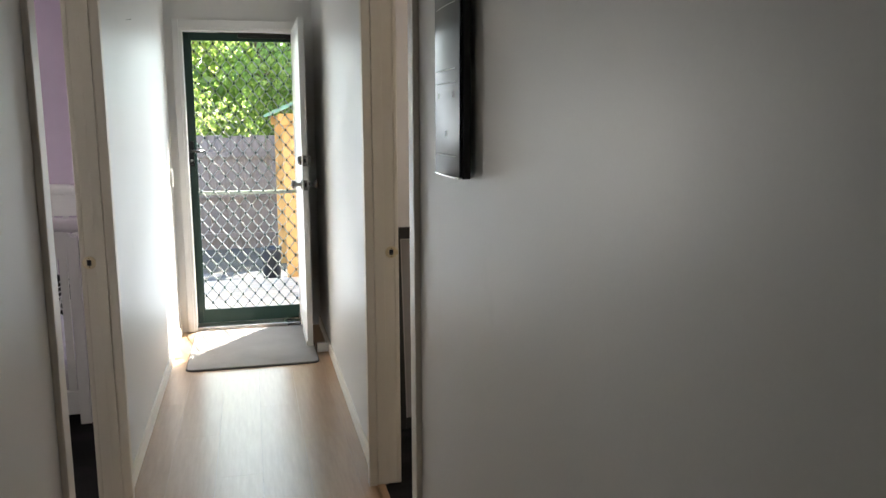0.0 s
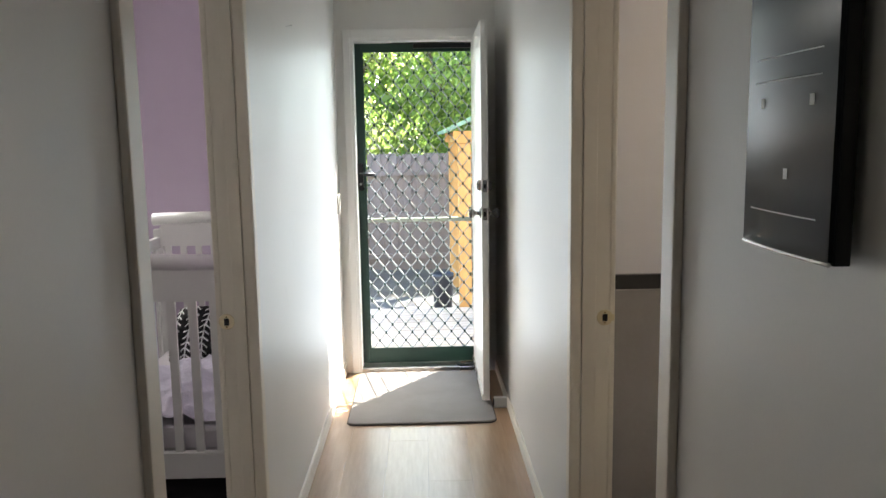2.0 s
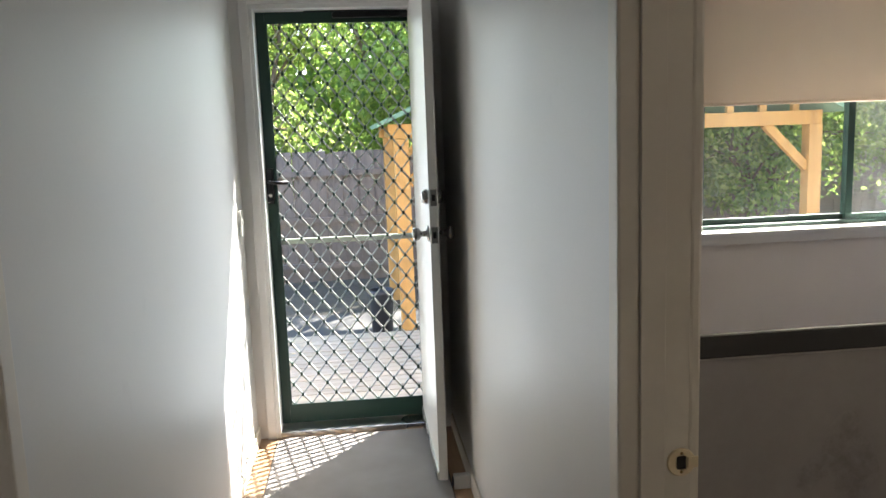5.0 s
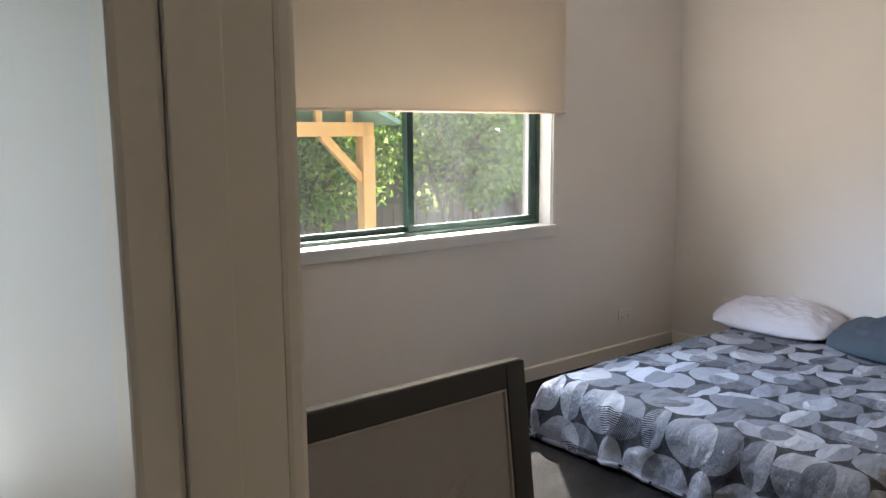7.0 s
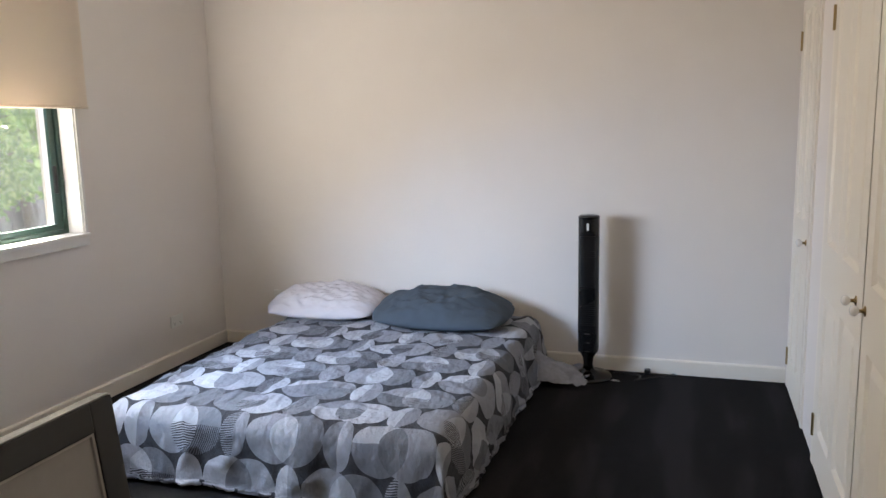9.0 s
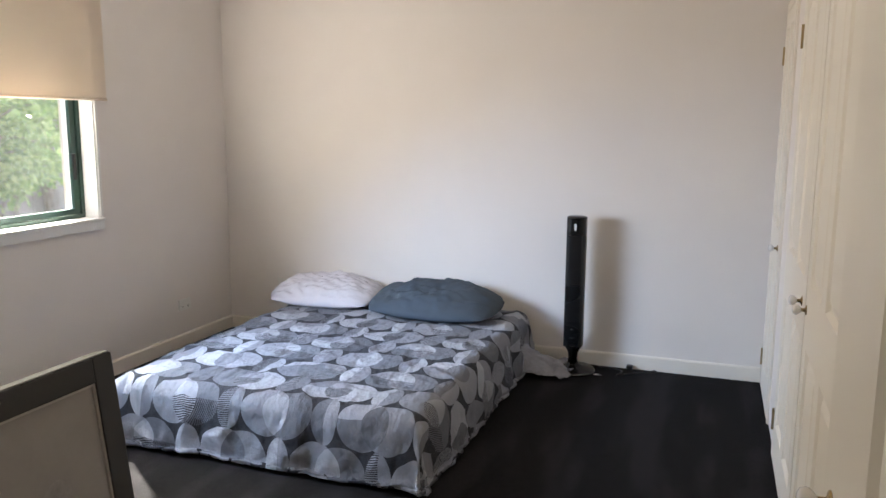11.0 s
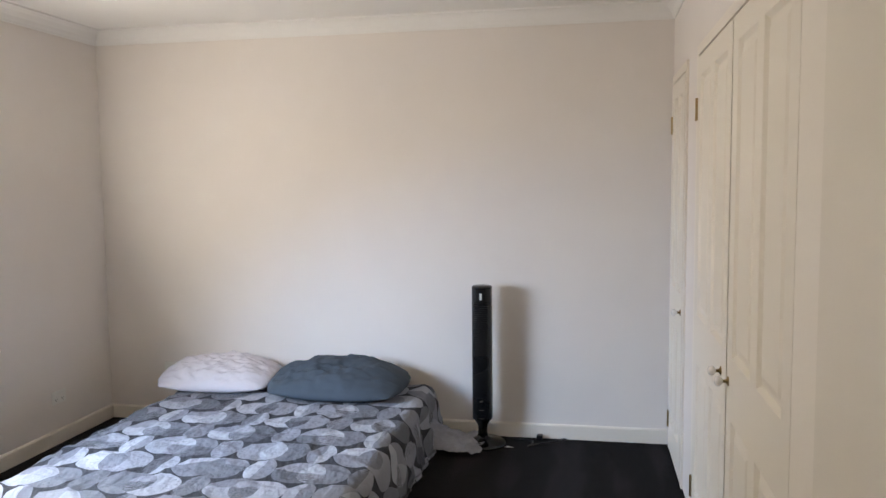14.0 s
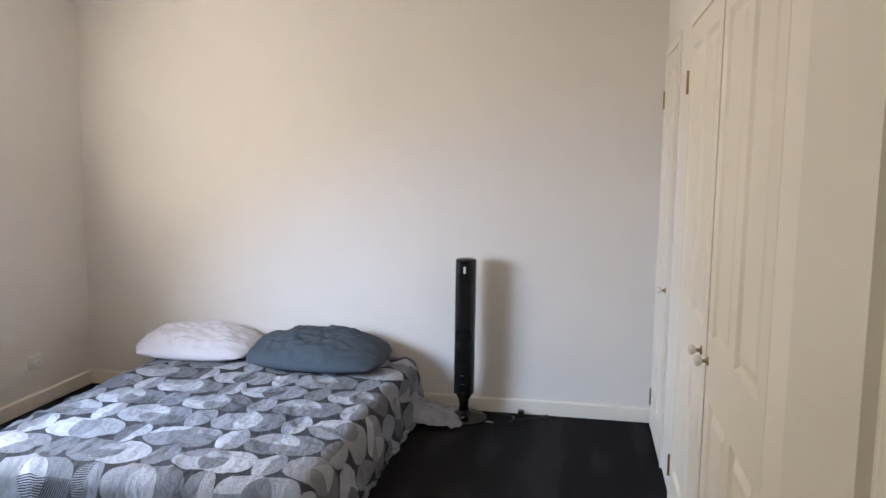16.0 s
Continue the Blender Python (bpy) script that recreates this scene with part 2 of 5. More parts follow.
def see_through(name, tint, rough, haze=0.0):
    m, nt, lk, bs = material(name)
    bs.inputs["Base Color"].default_value = (*tint, 1)
    bs.inputs["Roughness"].default_value = rough
    bs.inputs["Transmission Weight"].default_value = 1.0
    bs.inputs["IOR"].default_value = 1.45
    if haze:
        out = nt["Material Output"]
        dif = nt.new("ShaderNodeBsdfTranslucent")
        dif.inputs[0].default_value = (0.6, 0.62, 0.6, 1)
        n = grain(nt, lk, 3.0, 4)
        r = nt.new("ShaderNodeMapRange")
        r.inputs["From Min"].default_value, r.inputs["From Max"].default_value = 0.3, 0.7
        r.inputs["To Min"].default_value, r.inputs["To Max"].default_value = haze * 0.3, haze * 1.5
        lk.new(n, r.inputs[0])
        mx = nt.new("ShaderNodeMixShader")
        lk.new(r.outputs[0], mx.inputs[0])
        lk.new(bs.outputs[0], mx.inputs[1])
        lk.new(dif.outputs[0], mx.inputs[2])
        lk.new(mx.outputs[0], out.inputs[0])
    return m


def cloth_through(name, c, back, share):
    """Cloth that lets part of the light through."""
    m, nt, lk, bs = material(name)
    weave = grain(nt, lk, 240, 3, (1, 1, 3))
    fold = grain(nt, lk, 2.0, 3)
    col = mixrgb(nt, lk, 0.2, c, ramp(nt, lk, weave, ((0.3, tuple(v * 0.85 for v in c)), (0.7, c))))
    col = mixrgb(nt, lk, 0.15, col, ramp(nt, lk, fold, ((0.3, tuple(v * 0.8 for v in c)), (0.7, c))))
    lk.new(col, bs.inputs["Base Color"])
    bs.inputs["Roughness"].default_value = 0.9
    bump(nt, lk, bs, weave, 0.2, 0.001)
    tr = nt.new("ShaderNodeBsdfTranslucent")
    tr.inputs[0].default_value = (*back, 1)
    mx = nt.new("ShaderNodeMixShader")
    mx.inputs[0].default_value = share
    lk.new(bs.outputs[0], mx.inputs[1])
    lk.new(tr.outputs[0], mx.inputs[2])
    lk.new(mx.outputs[0], nt["Material Output"].inputs[0])
    return m


def leaf_material(name, a, b, c):
    m, nt, lk, bs = material(name)
    g = nt.new("ShaderNodeNewGeometry")
    col = ramp(nt, lk, g.outputs["Random Per Island"], ((0.0, a), (0.5, b), (1.0, c)))
    lk.new(col, bs.inputs["Base Color"])
    bs.inputs["Roughness"].default_value = 0.55
    tr = nt.new("ShaderNodeBsdfTranslucent")
    lk.new(mixrgb(nt, lk, 1.0, col, (1.95, 2.05, 1.5), "MULTIPLY"), tr.inputs[0])
    mx = nt.new("ShaderNodeMixShader")
    mx.inputs[0].default_value = 0.5
    lk.new(bs.outputs[0], mx.inputs[1])
    lk.new(tr.outputs[0], mx.inputs[2])
    lk.new(mx.outputs[0], nt["Material Output"].inputs[0])
    return m


def duvet_print():
    """Printed cotton: rows of paired discs and narrow petals in greys on near-black, overlaps toned or ruled with fine lines."""
    m, nt, lk, bs = material("disc_print_cotton")
    uv = nt.new("ShaderNodeUVMap")
    wob = nt.new("ShaderNodeSeparateXYZ")
    lk.new(uv.outputs[0], wob.inputs[0])
    U, V = wob.outputs[0], wob.outputs[1]

    def op(kind, a, b=None, c=None):
        return math_node(nt, lk, kind, a, b, c)

    PITCH, PERIOD, RAD = 0.217, 0.450, 0.1125
    DU = op("DIVIDE", op("ADD", U, 4.03), PITCH)
    own = op("FLOOR", DU)
    fu = op("SUBTRACT", op("FRACT", DU), 0.5)
    side = op("SIGN", fu)
    fu = op("MULTIPLY", fu, PITCH)
    rule = op("GREATER_THAN", op("FRACT", op("DIVIDE", op("ADD", U, op("MULTIPLY", V, 0.12)), 0.0098)), 0.5)
    rule2 = op("GREATER_THAN", op("FRACT", op("DIVIDE", op("ADD", V, op("MULTIPLY", U, 0.3)), 0.0085)), 0.55)
    dark, light = (0.013, 0.014, 0.020), (0.66, 0.68, 0.74)
    greys = ((0.0, (0.105, 0.109, 0.126)), (0.25, (0.165, 0.171, 0.196)), (0.6, (0.27, 0.277, 0.31)), (1.0, (0.43, 0.44, 0.485)))

    def chance(row, cell, k):
        cb = nt.new("ShaderNodeCombineXYZ")
        lk.new(row, cb.inputs[0])
        lk.new(cell, cb.inputs[1])
        cb.inputs[2].default_value = k
        w = nt.new("ShaderNodeTexWhiteNoise")
        lk.new(cb.outputs[0], w.inputs[0])
        return w.outputs[0]

    def over(a, b):
        return op("GREATER_THAN", a, b)

    def row_of(row, y):
        """Cover and colour of one row of discs; y is the distance from its middle line."""
        dv = op("DIVIDE", op("ADD", op("ADD", V, 5.0), op("MULTIPLY", row, 0.196)), PERIOD)
        cell = op("FLOOR", dv)
        x = op("MULTIPLY", op("FRACT", dv), PERIOD)

        def disc(cx, sx):
            d = op("MULTIPLY", op("SUBTRACT", x, cx), sx)
            return op("LESS_THAN", op("ADD", op("MULTIPLY", d, d), op("MULTIPLY", y, y)), RAD * RAD)

        def tone(k):
            return ramp(nt, lk, op("FRACT", op("ADD", chance(row, cell, 1.1), k)), greys)

        a, b, p = disc(0.112, 1.0), disc(0.220, 1.0), disc(0.391, 1.9)
        upper = op("LESS_THAN", y, 0.012)
        ca = mixrgb(nt, lk, op("MULTIPLY", upper, op("MULTIPLY", rule2, over(chance(row, cell, 3.1), 0.72))), tone(0.0), dark)
        cb = mixrgb(nt, lk, op("MULTIPLY", upper, over(chance(row, cell, 4.4), 0.45)), tone(0.36), tone(0.80))
        cab = mixrgb(nt, lk, op("MULTIPLY", op("MULTIPLY", upper, rule), over(chance(row, cell, 5.2), 0.40)), tone(0.66), dark)
        cp = mixrgb(nt, lk, op("MULTIPLY", over(x, 0.391), over(chance(row, cell, 6.6), 0.25)), tone(0.25), tone(0.72))
        cp = mixrgb(nt, lk, op("MULTIPLY", op("MULTIPLY", rule, over(x, 0.391)), over(chance(row, cell, 7.4), 0.50)), cp, dark)
        col = mixrgb(nt, lk, a, dark, ca)
        col = mixrgb(nt, lk, b, col, mixrgb(nt, lk, a, cb, cab))
        col = mixrgb(nt, lk, p, col, cp)
        return op("MAXIMUM", op("MAXIMUM", a, b), p), col, chance(row, cell, 9.3)

    near = op("ADD", own, side)
    in1, col1, _ = row_of(own, fu)
    in2, col2, toss = row_of(near, op("SUBTRACT", fu, op("MULTIPLY", side, PITCH)))
    both = mixrgb(nt, lk, 0.5, col1, col2)
    both = mixrgb(nt, lk, over(toss, 0.62), both, mixrgb(nt, lk, 0.55, col2, (0.10, 0.105, 0.125)))
    both = mixrgb(nt, lk, op("MULTIPLY", rule, over(toss, 0.80)), both, dark)
    col = mixrgb(nt, lk, in2, col1, mixrgb(nt, lk, in1, col2, both))
    weave = grain(nt, lk, 300, 3)
    crease = grain(nt, lk, 14, 8, (1, 1.5, 1), 0.62)
    col = mixrgb(nt, lk, 0.05, col, ramp(nt, lk, weave, ((0.3, dark), (0.7, light))))
    lk.new(col, bs.inputs["Base Color"])
    bs.inputs["Roughness"].default_value = 0.9
    sharp = nt.new("ShaderNodeTexNoise")
    sharp.noise_type = "RIDGED_MULTIFRACTAL"
    sharp.inputs["Scale"].default_value = 5.5
    sharp.inputs["Detail"].default_value = 3.0
    sharp.inputs["Distortion"].default_value = 0.5
    mp = nt.new("ShaderNodeMapping")
    mp.inputs["Scale"].default_value = (1.0, 1.6, 1.0)
    lk.new(uv.outputs[0], mp.inputs[0])
    lk.new(mp.outputs[0], sharp.inputs[0])
    bump(nt, lk, bs, op("ADD", crease, op("MULTIPLY", sharp.outputs[0], 0.30)), 1.0, 0.026)
    return m


scuffed(M_WALL, (0.36, 0.34, 0.31), 2.6, (1, 1, 0.7))
scuffed(M_TRIM, (0.40, 0.36, 0.30), 6.0, (1, 1, 0.5))
M_FLOOR, M_CARPET = wood_floor(), carpet()
M_SCREENED = see_through("dusty_screened_glass", (0.97, 0.98, 0.97), 0.030, 0.020)
# Clear pane; a little haze is mixed in to lift the garden view.
M_VEILED = see_through("veiled_clear_glass", (0.97, 0.98, 0.97), 0.0, 0.006)
# Milky white pane that stands in for the overexposed daylight outside.
M_GLARE = see_through("glare_white_glass", (0.95, 0.96, 0.95), 0.25, 0.64)
M_BLIND = cloth_through("cream_blind_cloth", (0.80, 0.73, 0.64), (0.80, 0.69, 0.57), 0.42)
M_BLINDN = cloth_through("pale_blind_cloth", (0.76, 0.70, 0.68), (0.45, 0.40, 0.38), 0.2)
M_LEAF = leaf_material("gum_leaves", (0.07, 0.115, 0.03), (0.16, 0.22, 0.07), (0.31, 0.34, 0.14))
M_LEAFD = leaf_material("shrub_leaves", (0.085, 0.135, 0.04), (0.17, 0.25, 0.075), (0.32, 0.37, 0.13))
M_DUVET = duvet_print()


# ---- large structure ----
def wall(name, mat, label, *rows):
    return structure(part(name, boxes(*rows), mat, None), label, "wall")


MIDL, MIDR = -0.312, 0.726
wall("wall_hall_left", M_WALL, "pale grey-white painted hall wall", (MIDL, HL, Y0, LD[0] - 0.02, 0, CEIL), (MIDL, HL, LD[1] + 0.02, YI, 0, CEIL), (MIDL, HL, LD[0] - 0.02, LD[1] + 0.02, DH + 0.02, CEIL))
wall("wall_hall_right", M_WALL, "pale grey-white painted hall wall", (HR, MIDR, Y0, RD[0] - 0.02, 0, CEIL), (HR, MIDR, RD[1] + 0.02, YI, 0, CEIL), (HR, MIDR, RD[0] - 0.02, RD[1] + 0.02, DH + 0.02, CEIL))
wall("wall_hall_end", M_WALL, "plain painted wall that closes the hall", (MIDL, MIDR, Y0 - 0.1, Y0, 0, CEIL))
wall("wall_nursery_inner", M_PURPLE, "lilac painted nursery wall", (NL, MIDL, 2.1, LD[0] - 0.02, 0, CEIL), (NL, MIDL, LD[1] + 0.02, YI, 0, CEIL), (NL, MIDL, LD[0] - 0.02, LD[1] + 0.02, DH + 0.02, CEIL))
wall("wall_nursery_side", M_WALL, "off-white painted nursery wall", (NX - 0.1, NX, 2.0, YI, 0, CEIL))
wall("wall_nursery_near", M_WALL, "off-white painted nursery wall", (NX, NL, 2.0, 2.1, 0, CEIL))
NW = (-2.75, -1.52, 0.905, 2.02)
wall("wall_nursery_window", M_PURPLE, "lilac painted outer wall with a window", (NX, NW[0], YI, YO, 0, CEIL), (NW[1], MIDL, YI, YO, 0, CEIL), (NW[0], NW[1], YI, YO, 0, NW[2]), (NW[0], NW[1], YI, YO, NW[3], CEIL))
ED = (-0.190, 0.630, 2.072)
wall("wall_hall_back", M_WALL, "painted outer wall with the back doorway", (MIDL, ED[0], YI, YO, 0, CEIL), (ED[1], MIDR, YI, YO, 0, CEIL), (ED[0], ED[1], YI, YO, ED[2], CEIL))
BW = (1.975, 3.757, 0.902, 2.06)
wall("wall_bedroom_window", M_BED, "off-white painted outer wall with a window", (MIDR, BW[0], YI, YO, 0, CEIL), (BW[1], BX, YI, YO, 0, CEIL), (BW[0], BW[1], YI, YO, 0, BW[2]), (BW[0], BW[1], YI, YO, BW[3], CEIL))
wall("wall_bedroom_far", M_BED, "off-white painted bedroom wall behind the bed", (BX, BX + 0.12, 2.0, YO, 0, CEIL))
wall("wall_bedroom_inner", M_BED, "off-white painted bedroom wall", (MIDR, BL, 2.0, RD[0] - 0.02, 0, CEIL), (MIDR, BL, RD[1] + 0.02, YI, 0, CEIL), (MIDR, BL, RD[0] - 0.02, RD[1] + 0.02, DH + 0.02, CEIL))
structure(part("ceiling", boxes((NX - 0.1, BX + 0.12, Y0 - 0.1, YO, CEIL, CEIL + 0.1)), M_CEIL), "flat white plaster ceiling", "ceiling")
structure(part("floor_bedroom", boxes((BL - 0.06, BX, 2.0, YI, -0.1, 0.006)), M_CARPET), "charcoal cut-pile carpet with brushed streaks", "carpet")
structure(part("floor_nursery", boxes((NX, NL + 0.06, 2.1, YI, -0.1, 0.006)), M_CARPET), "dark carpet of the nursery", "carpet")


def run_trim(name, outline, x0, y0, x1, y1, mat, label, category):
    """A moulding of the (out, up) outline along a wall; out is to the left of the way it runs."""
    d = Vector((x1 - x0, y1 - y0, 0))
    length = d.length
    ang = math.atan2(d.y, d.x)
    bm = bmesh.new()
    rings = [[bm.verts.new((s, o, u)) for o, u in outline] for s in (0, length)]
    n = len(outline)
    for i in range(n):
        bm.faces.new((rings[0][i], rings[1][i], rings[1][(i + 1) % n], rings[0][(i + 1) % n]))
    bm.faces.new(rings[0])
    bm.faces.new(rings[1][::-1])
    bmesh.ops.recalc_face_normals(bm, faces=bm.faces[:])
    bm.transform(pose(x0, y0, 0, 0, 0, math.degrees(ang)))
    return structure(part(name, bm, mat), label, category)


SK = [(0, 0), (0.011, 0), (0.011, 0.060), (0.007, 0.068), (0, 0.068)]
SKB = [(0, 0), (0.015, 0), (0.015, 0.082), (0.010, 0.090), (0, 0.090)]
CN = [(0, CEIL - 0.085), (0.006, CEIL - 0.085), (0.010, CEIL - 0.072), (0.022, CEIL - 0.050), (0.045, CEIL - 0.026), (0.066, CEIL - 0.012), (0.078, CEIL - 0.010), (0.080, CEIL), (0, CEIL)]
TXT = "cream gloss-painted skirting board"
for a, b, c, d, o in ((HL, LD[0] - 0.09, HL, Y0, SK), (HL, YI, HL, LD[1] + 0.09, SK), (HR, Y0, HR, RD[0] - 0.09, SK), (HR, RD[1] + 0.09, HR, YI, SK),
                      (BX, YI, BL, YI, SKB), (BX, 2.70, BX, YI, SKB), (BL, YI, BL, RD[1] + 0.09, SKB), (NL, YI, NX, YI, SKB), (NL, LD[1] + 0.09, NL, YI, SKB)):
    run_trim("baseboard", o, a, b, c, d, M_TRIM, TXT, "baseboard")
for a, b, c, d in ((BX, YI, BL, YI), (BX, WY, BX, YI), (BL, WY, BX, WY), (BL, YI, BL, WY)):
    run_trim("cornice", CN, a, b, c, d, M_CEIL, "white coved plaster cornice", "cornice")


def door_lining(name, x0, x1, ya, yb, faces, label):
    """Jamb lining with stops, and architraves on the wall faces given as (x, outward)."""
    lining = structure(part(name, boxes((x0, x1, ya - 0.02, ya, 0, DH + 0.02), (x0, x1, yb, yb + 0.02, 0, DH + 0.02), (x0, x1, ya, yb, DH, DH + 0.02)), M_TRIM), label, "door frame")
    xm = (x0 + x1) / 2
    xa, xb = (xm, x1) if faces[0][1] > 0 else (x0, xm)
    part("door_stop", boxes((xa, xb, ya, ya + 0.005, 0, DH), (xa, xb, yb - 0.005, yb, 0, DH), (xa, xb, ya + 0.005, yb - 0.005, DH - 0.005, DH), bevel=0.0015), M_TRIM, lining)
    for x, out in faces:
        deep = 0.034 if x in (HL, HR) else 0.018
        w, r = 0.068, 0.006
        for y0, y1, z0, z1, thick in ((ya - r - w, ya - r, 0, DH + r + w, 0.018), (yb, yb + 0.046, 0, DH + r + w, deep), (ya - r, yb, DH + r, DH + r + w, 0.018)):
            t = thick * out
            part("architrave", boxes((min(x, x + t), max(x, x + t), y0, y1, z0, z1), bevel=0.005), M_TRIM, lining)
    return lining


lin_l = door_lining("door_frame_1", NL, HL, LD[0], LD[1], ((HL, 1), (NL, -1)), "cream gloss-painted frame of the nursery doorway")
lin_r = door_lining("door_frame_2", HR, BL, RD[0], RD[1], ((HR, -1), (BL, 1)), "cream gloss-painted frame of the bedroom doorway")


def strike(x, y, z, parent):
    """A round brass latch plate let into a jamb that faces -y."""
    s = part("strike_plate", lathe([(0.023, 0), (0.023, 0.0015), (0.021, 0.003), (0.012, 0.003), (0.011, 0.001), (0.001, 0.001)], 24, pose(x, y, z, 90)), M_BRASSPALE, parent, "worn pale brass strike plate")
    part("lip", boxes((x + 0.010, x + 0.027, y - 0.004, y - 0.001, z - 0.009, z + 0.009), bevel=0.001), M_BRASSPALE, s)
    part("latch_hole", boxes((x - 0.007, x + 0.007, y - 0.0042, y - 0.001, z - 0.010, z + 0.010)), M_GLOSSBLACK, s)
    for dz in (-0.015, 0.015):
        part("screw", lathe([(0.0025, 0.003), (0.002, 0.004)], 8, pose(x, y, z + dz, 90)), M_BRASS, s)


strike(-0.333, LD[1], 0.954, lin_l)
strike(0.752, RD[1], 0.952, lin_r)
for a, b, c, d in ((HR - 0.004, BL - 0.050, *RD), (NL + 0.050, HL + 0.004, *LD)):
    structure(part("trim", boxes((a, b, c, d, 0.0005, 0.009), bevel=0.003), M_FLOOR), "oak strip between boards and carpet", "threshold")

# back door frame, screen door and open door leaf
frame_b = structure(part("door_frame_3", boxes((ED[0], ED[0] + 0.022, YI - 0.01, YO, 0, ED[2]), (ED[1] - 0.022, ED[1], YI - 0.01, YO, 0, ED[2]), (ED[0] + 0.022, ED[1] - 0.022, YI - 0.01, YO, ED[2] - 0.022, ED[2]), bevel=0.002), M_WHITE), "chipped white timber frame of the back doorway", "door frame")
part("architrave", boxes((ED[0] - 0.040, ED[0] + 0.004, YI - 0.018, YI, 0, ED[2] + 0.05), bevel=0.004), M_WHITE, frame_b)
part("architrave", boxes((ED[1] - 0.004, HR, YI - 0.018, YI, 0, ED[2] + 0.05), bevel=0.004), M_WHITE, frame_b)
part("architrave", boxes((ED[0] + 0.004, ED[1] - 0.004, YI - 0.018, YI, ED[2] - 0.004, ED[2] + 0.05), bevel=0.004), M_WHITE, frame_b)
# Added jamb, hidden from indoors; it moves the sun's edge on the mat.
part("sun_block_jamb", boxes((ED[1] - 0.072, ED[1] - 0.002, YO - 0.055, YO + 0.060, 0.03, ED[2] - 0.024), bevel=0.003), M_GREEN, frame_b, "unseen dark green jamb added to cut the sun patch")
part("sill", boxes((ED[0] + 0.022, ED[1] - 0.022, YI - 0.01, YO + 0.03, -0.02, 0.028), bevel=0.004), M_STEEL, frame_b, "worn metal door sill")

SX0, SX1, SZ0, SZ1, SY = ED[0] + 0.020, ED[1] - 0.020, 0.032, ED[2] - 0.020, 6.300
screen = structure(new("door_1"), "closed dark green security screen door with diamond grille", "screen door")
screen.matrix_basis = pose(SX0, SY, SZ0)
W, Hh = SX1 - SX0, SZ1 - SZ0
ML, MR, MB, MT = 0.042, W - 0.050, 0.088, Hh - 0.044
part("stile", boxes((0, ML, -0.018, 0.018, 0, Hh), bevel=0.003), M_GREEN, screen)
part("stile", boxes((MR, W, -0.018, 0.018, 0, Hh), bevel=0.003), M_GREEN, screen)
part("rail", boxes((ML, MR, -0.018, 0.018, 0, MB), bevel=0.003), M_GREEN, screen)
part("rail", boxes((ML, MR, -0.018, 0.018, MT, Hh), bevel=0.003), M_GREEN, screen)
part("middle_rail", boxes((ML, MR, 0.012, 0.028, 0.944 - SZ0, 0.970 - SZ0), bevel=0.002), M_PALERAIL, screen, "pale green middle rail")
part("beading", boxes((ML, ML + 0.012, -0.024, -0.018, MB, MT), (MR - 0.012, MR, -0.024, -0.018, MB, MT), (ML + 0.012, MR - 0.012, -0.024, -0.018, MB, MB + 0.012), (ML + 0.012, MR - 0.012, -0.024, -0.018, MT - 0.012, MT)), M_GREEN, screen)
part("closer", boxes((0.360, 0.735, -0.055, -0.020, Hh - 0.036, Hh - 0.008), bevel=0.008), M_BLACK, screen, "black door closer tube")
part("closer_arm", sweep([(0.23, -0.045, Hh - 0.004), (0.45, -0.05, Hh - 0.005), (0.68, -0.03, Hh - 0.008)], 0.005), M_BLACK, screen)
lock = part("lock_case", boxes((0.002, 0.036, -0.036, -0.018, 1.120, 1.290), bevel=0.003), M_BLACK, screen, "black lock case")
part("lever", sweep([(0.019, -0.034, 1.222), (0.019, -0.062, 1.222), (0.035, -0.068, 1.222), (0.112, -0.068, 1.219)], 0.0095, 10), M_BLACK, lock, "black lever handle", True)
part("keyhole", lathe([(0.009, 0), (0.009, 0.004), (0.007, 0.005)], 14, pose(0.019, -0.034, 1.160, 90)), M_STEEL, lock)
DW, DHH, BAR = 0.0845, 0.106, 0.0027
gx0, gx1, gz0, gz1 = ML + 0.004, MR - 0.004, MB + 0.004, MT - 0.004
for sgn in (1, -1):
    k0 = -int((gz1 - gz0) / DHH) - 2
    for k in range(k0, int((gx1 - gx0) / DW) + int((gz1 - gz0) / DHH) + 3):
        # the bar runs x = gx0 + k * DW + sgn * (z - gz0) * DW / DHH
        sl = sgn * DW / DHH
        c0 = gx0 + (k + 0.25) * DW
        za, zb = gz0, gz1
        z1, z2 = (gx0 - c0) / sl + gz0, (gx1 - c0) / sl + gz0
        za, zb = max(za, min(z1, z2)), min(zb, max(z1, z2))
        if zb - za < 0.02:
            continue
        bm = bmesh.new()
        L = math.hypot(zb - za, (zb - za) * sl)
        # Falling bars are drawn thicker, to widen their white glint.
        box(bm, -BAR * (1.0 if sgn > 0 else 1.6), BAR * (1.0 if sgn > 0 else 1.6), -0.008, 0.008, -L / 2, L / 2)
        zc = (za + zb) / 2
        bm.transform(pose(c0 + (zc - gz0) * sl, 0, zc, 0, math.degrees(math.atan(sl)), 0))
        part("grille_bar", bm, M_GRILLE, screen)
rivets = bmesh.new()
nr = int((gz1 - gz0) / DHH * 2)
for j in range(nr + 1):
    z = gz0 + j * DHH / 2
    for i in range(-1, 10):
        x = gx0 + (i + 0.25 + (0.5 if j % 2 else 0)) * DW
        if gx0 + 0.005 < x < gx1 - 0.005 and z < gz1 - 0.005:
            box(rivets, x - 0.0055, x + 0.0055, -0.0095, 0.0095, z - 0.009, z + 0.009)
tagged(part("grille_joints", rivets, M_GREEN, screen), kind="stuff")


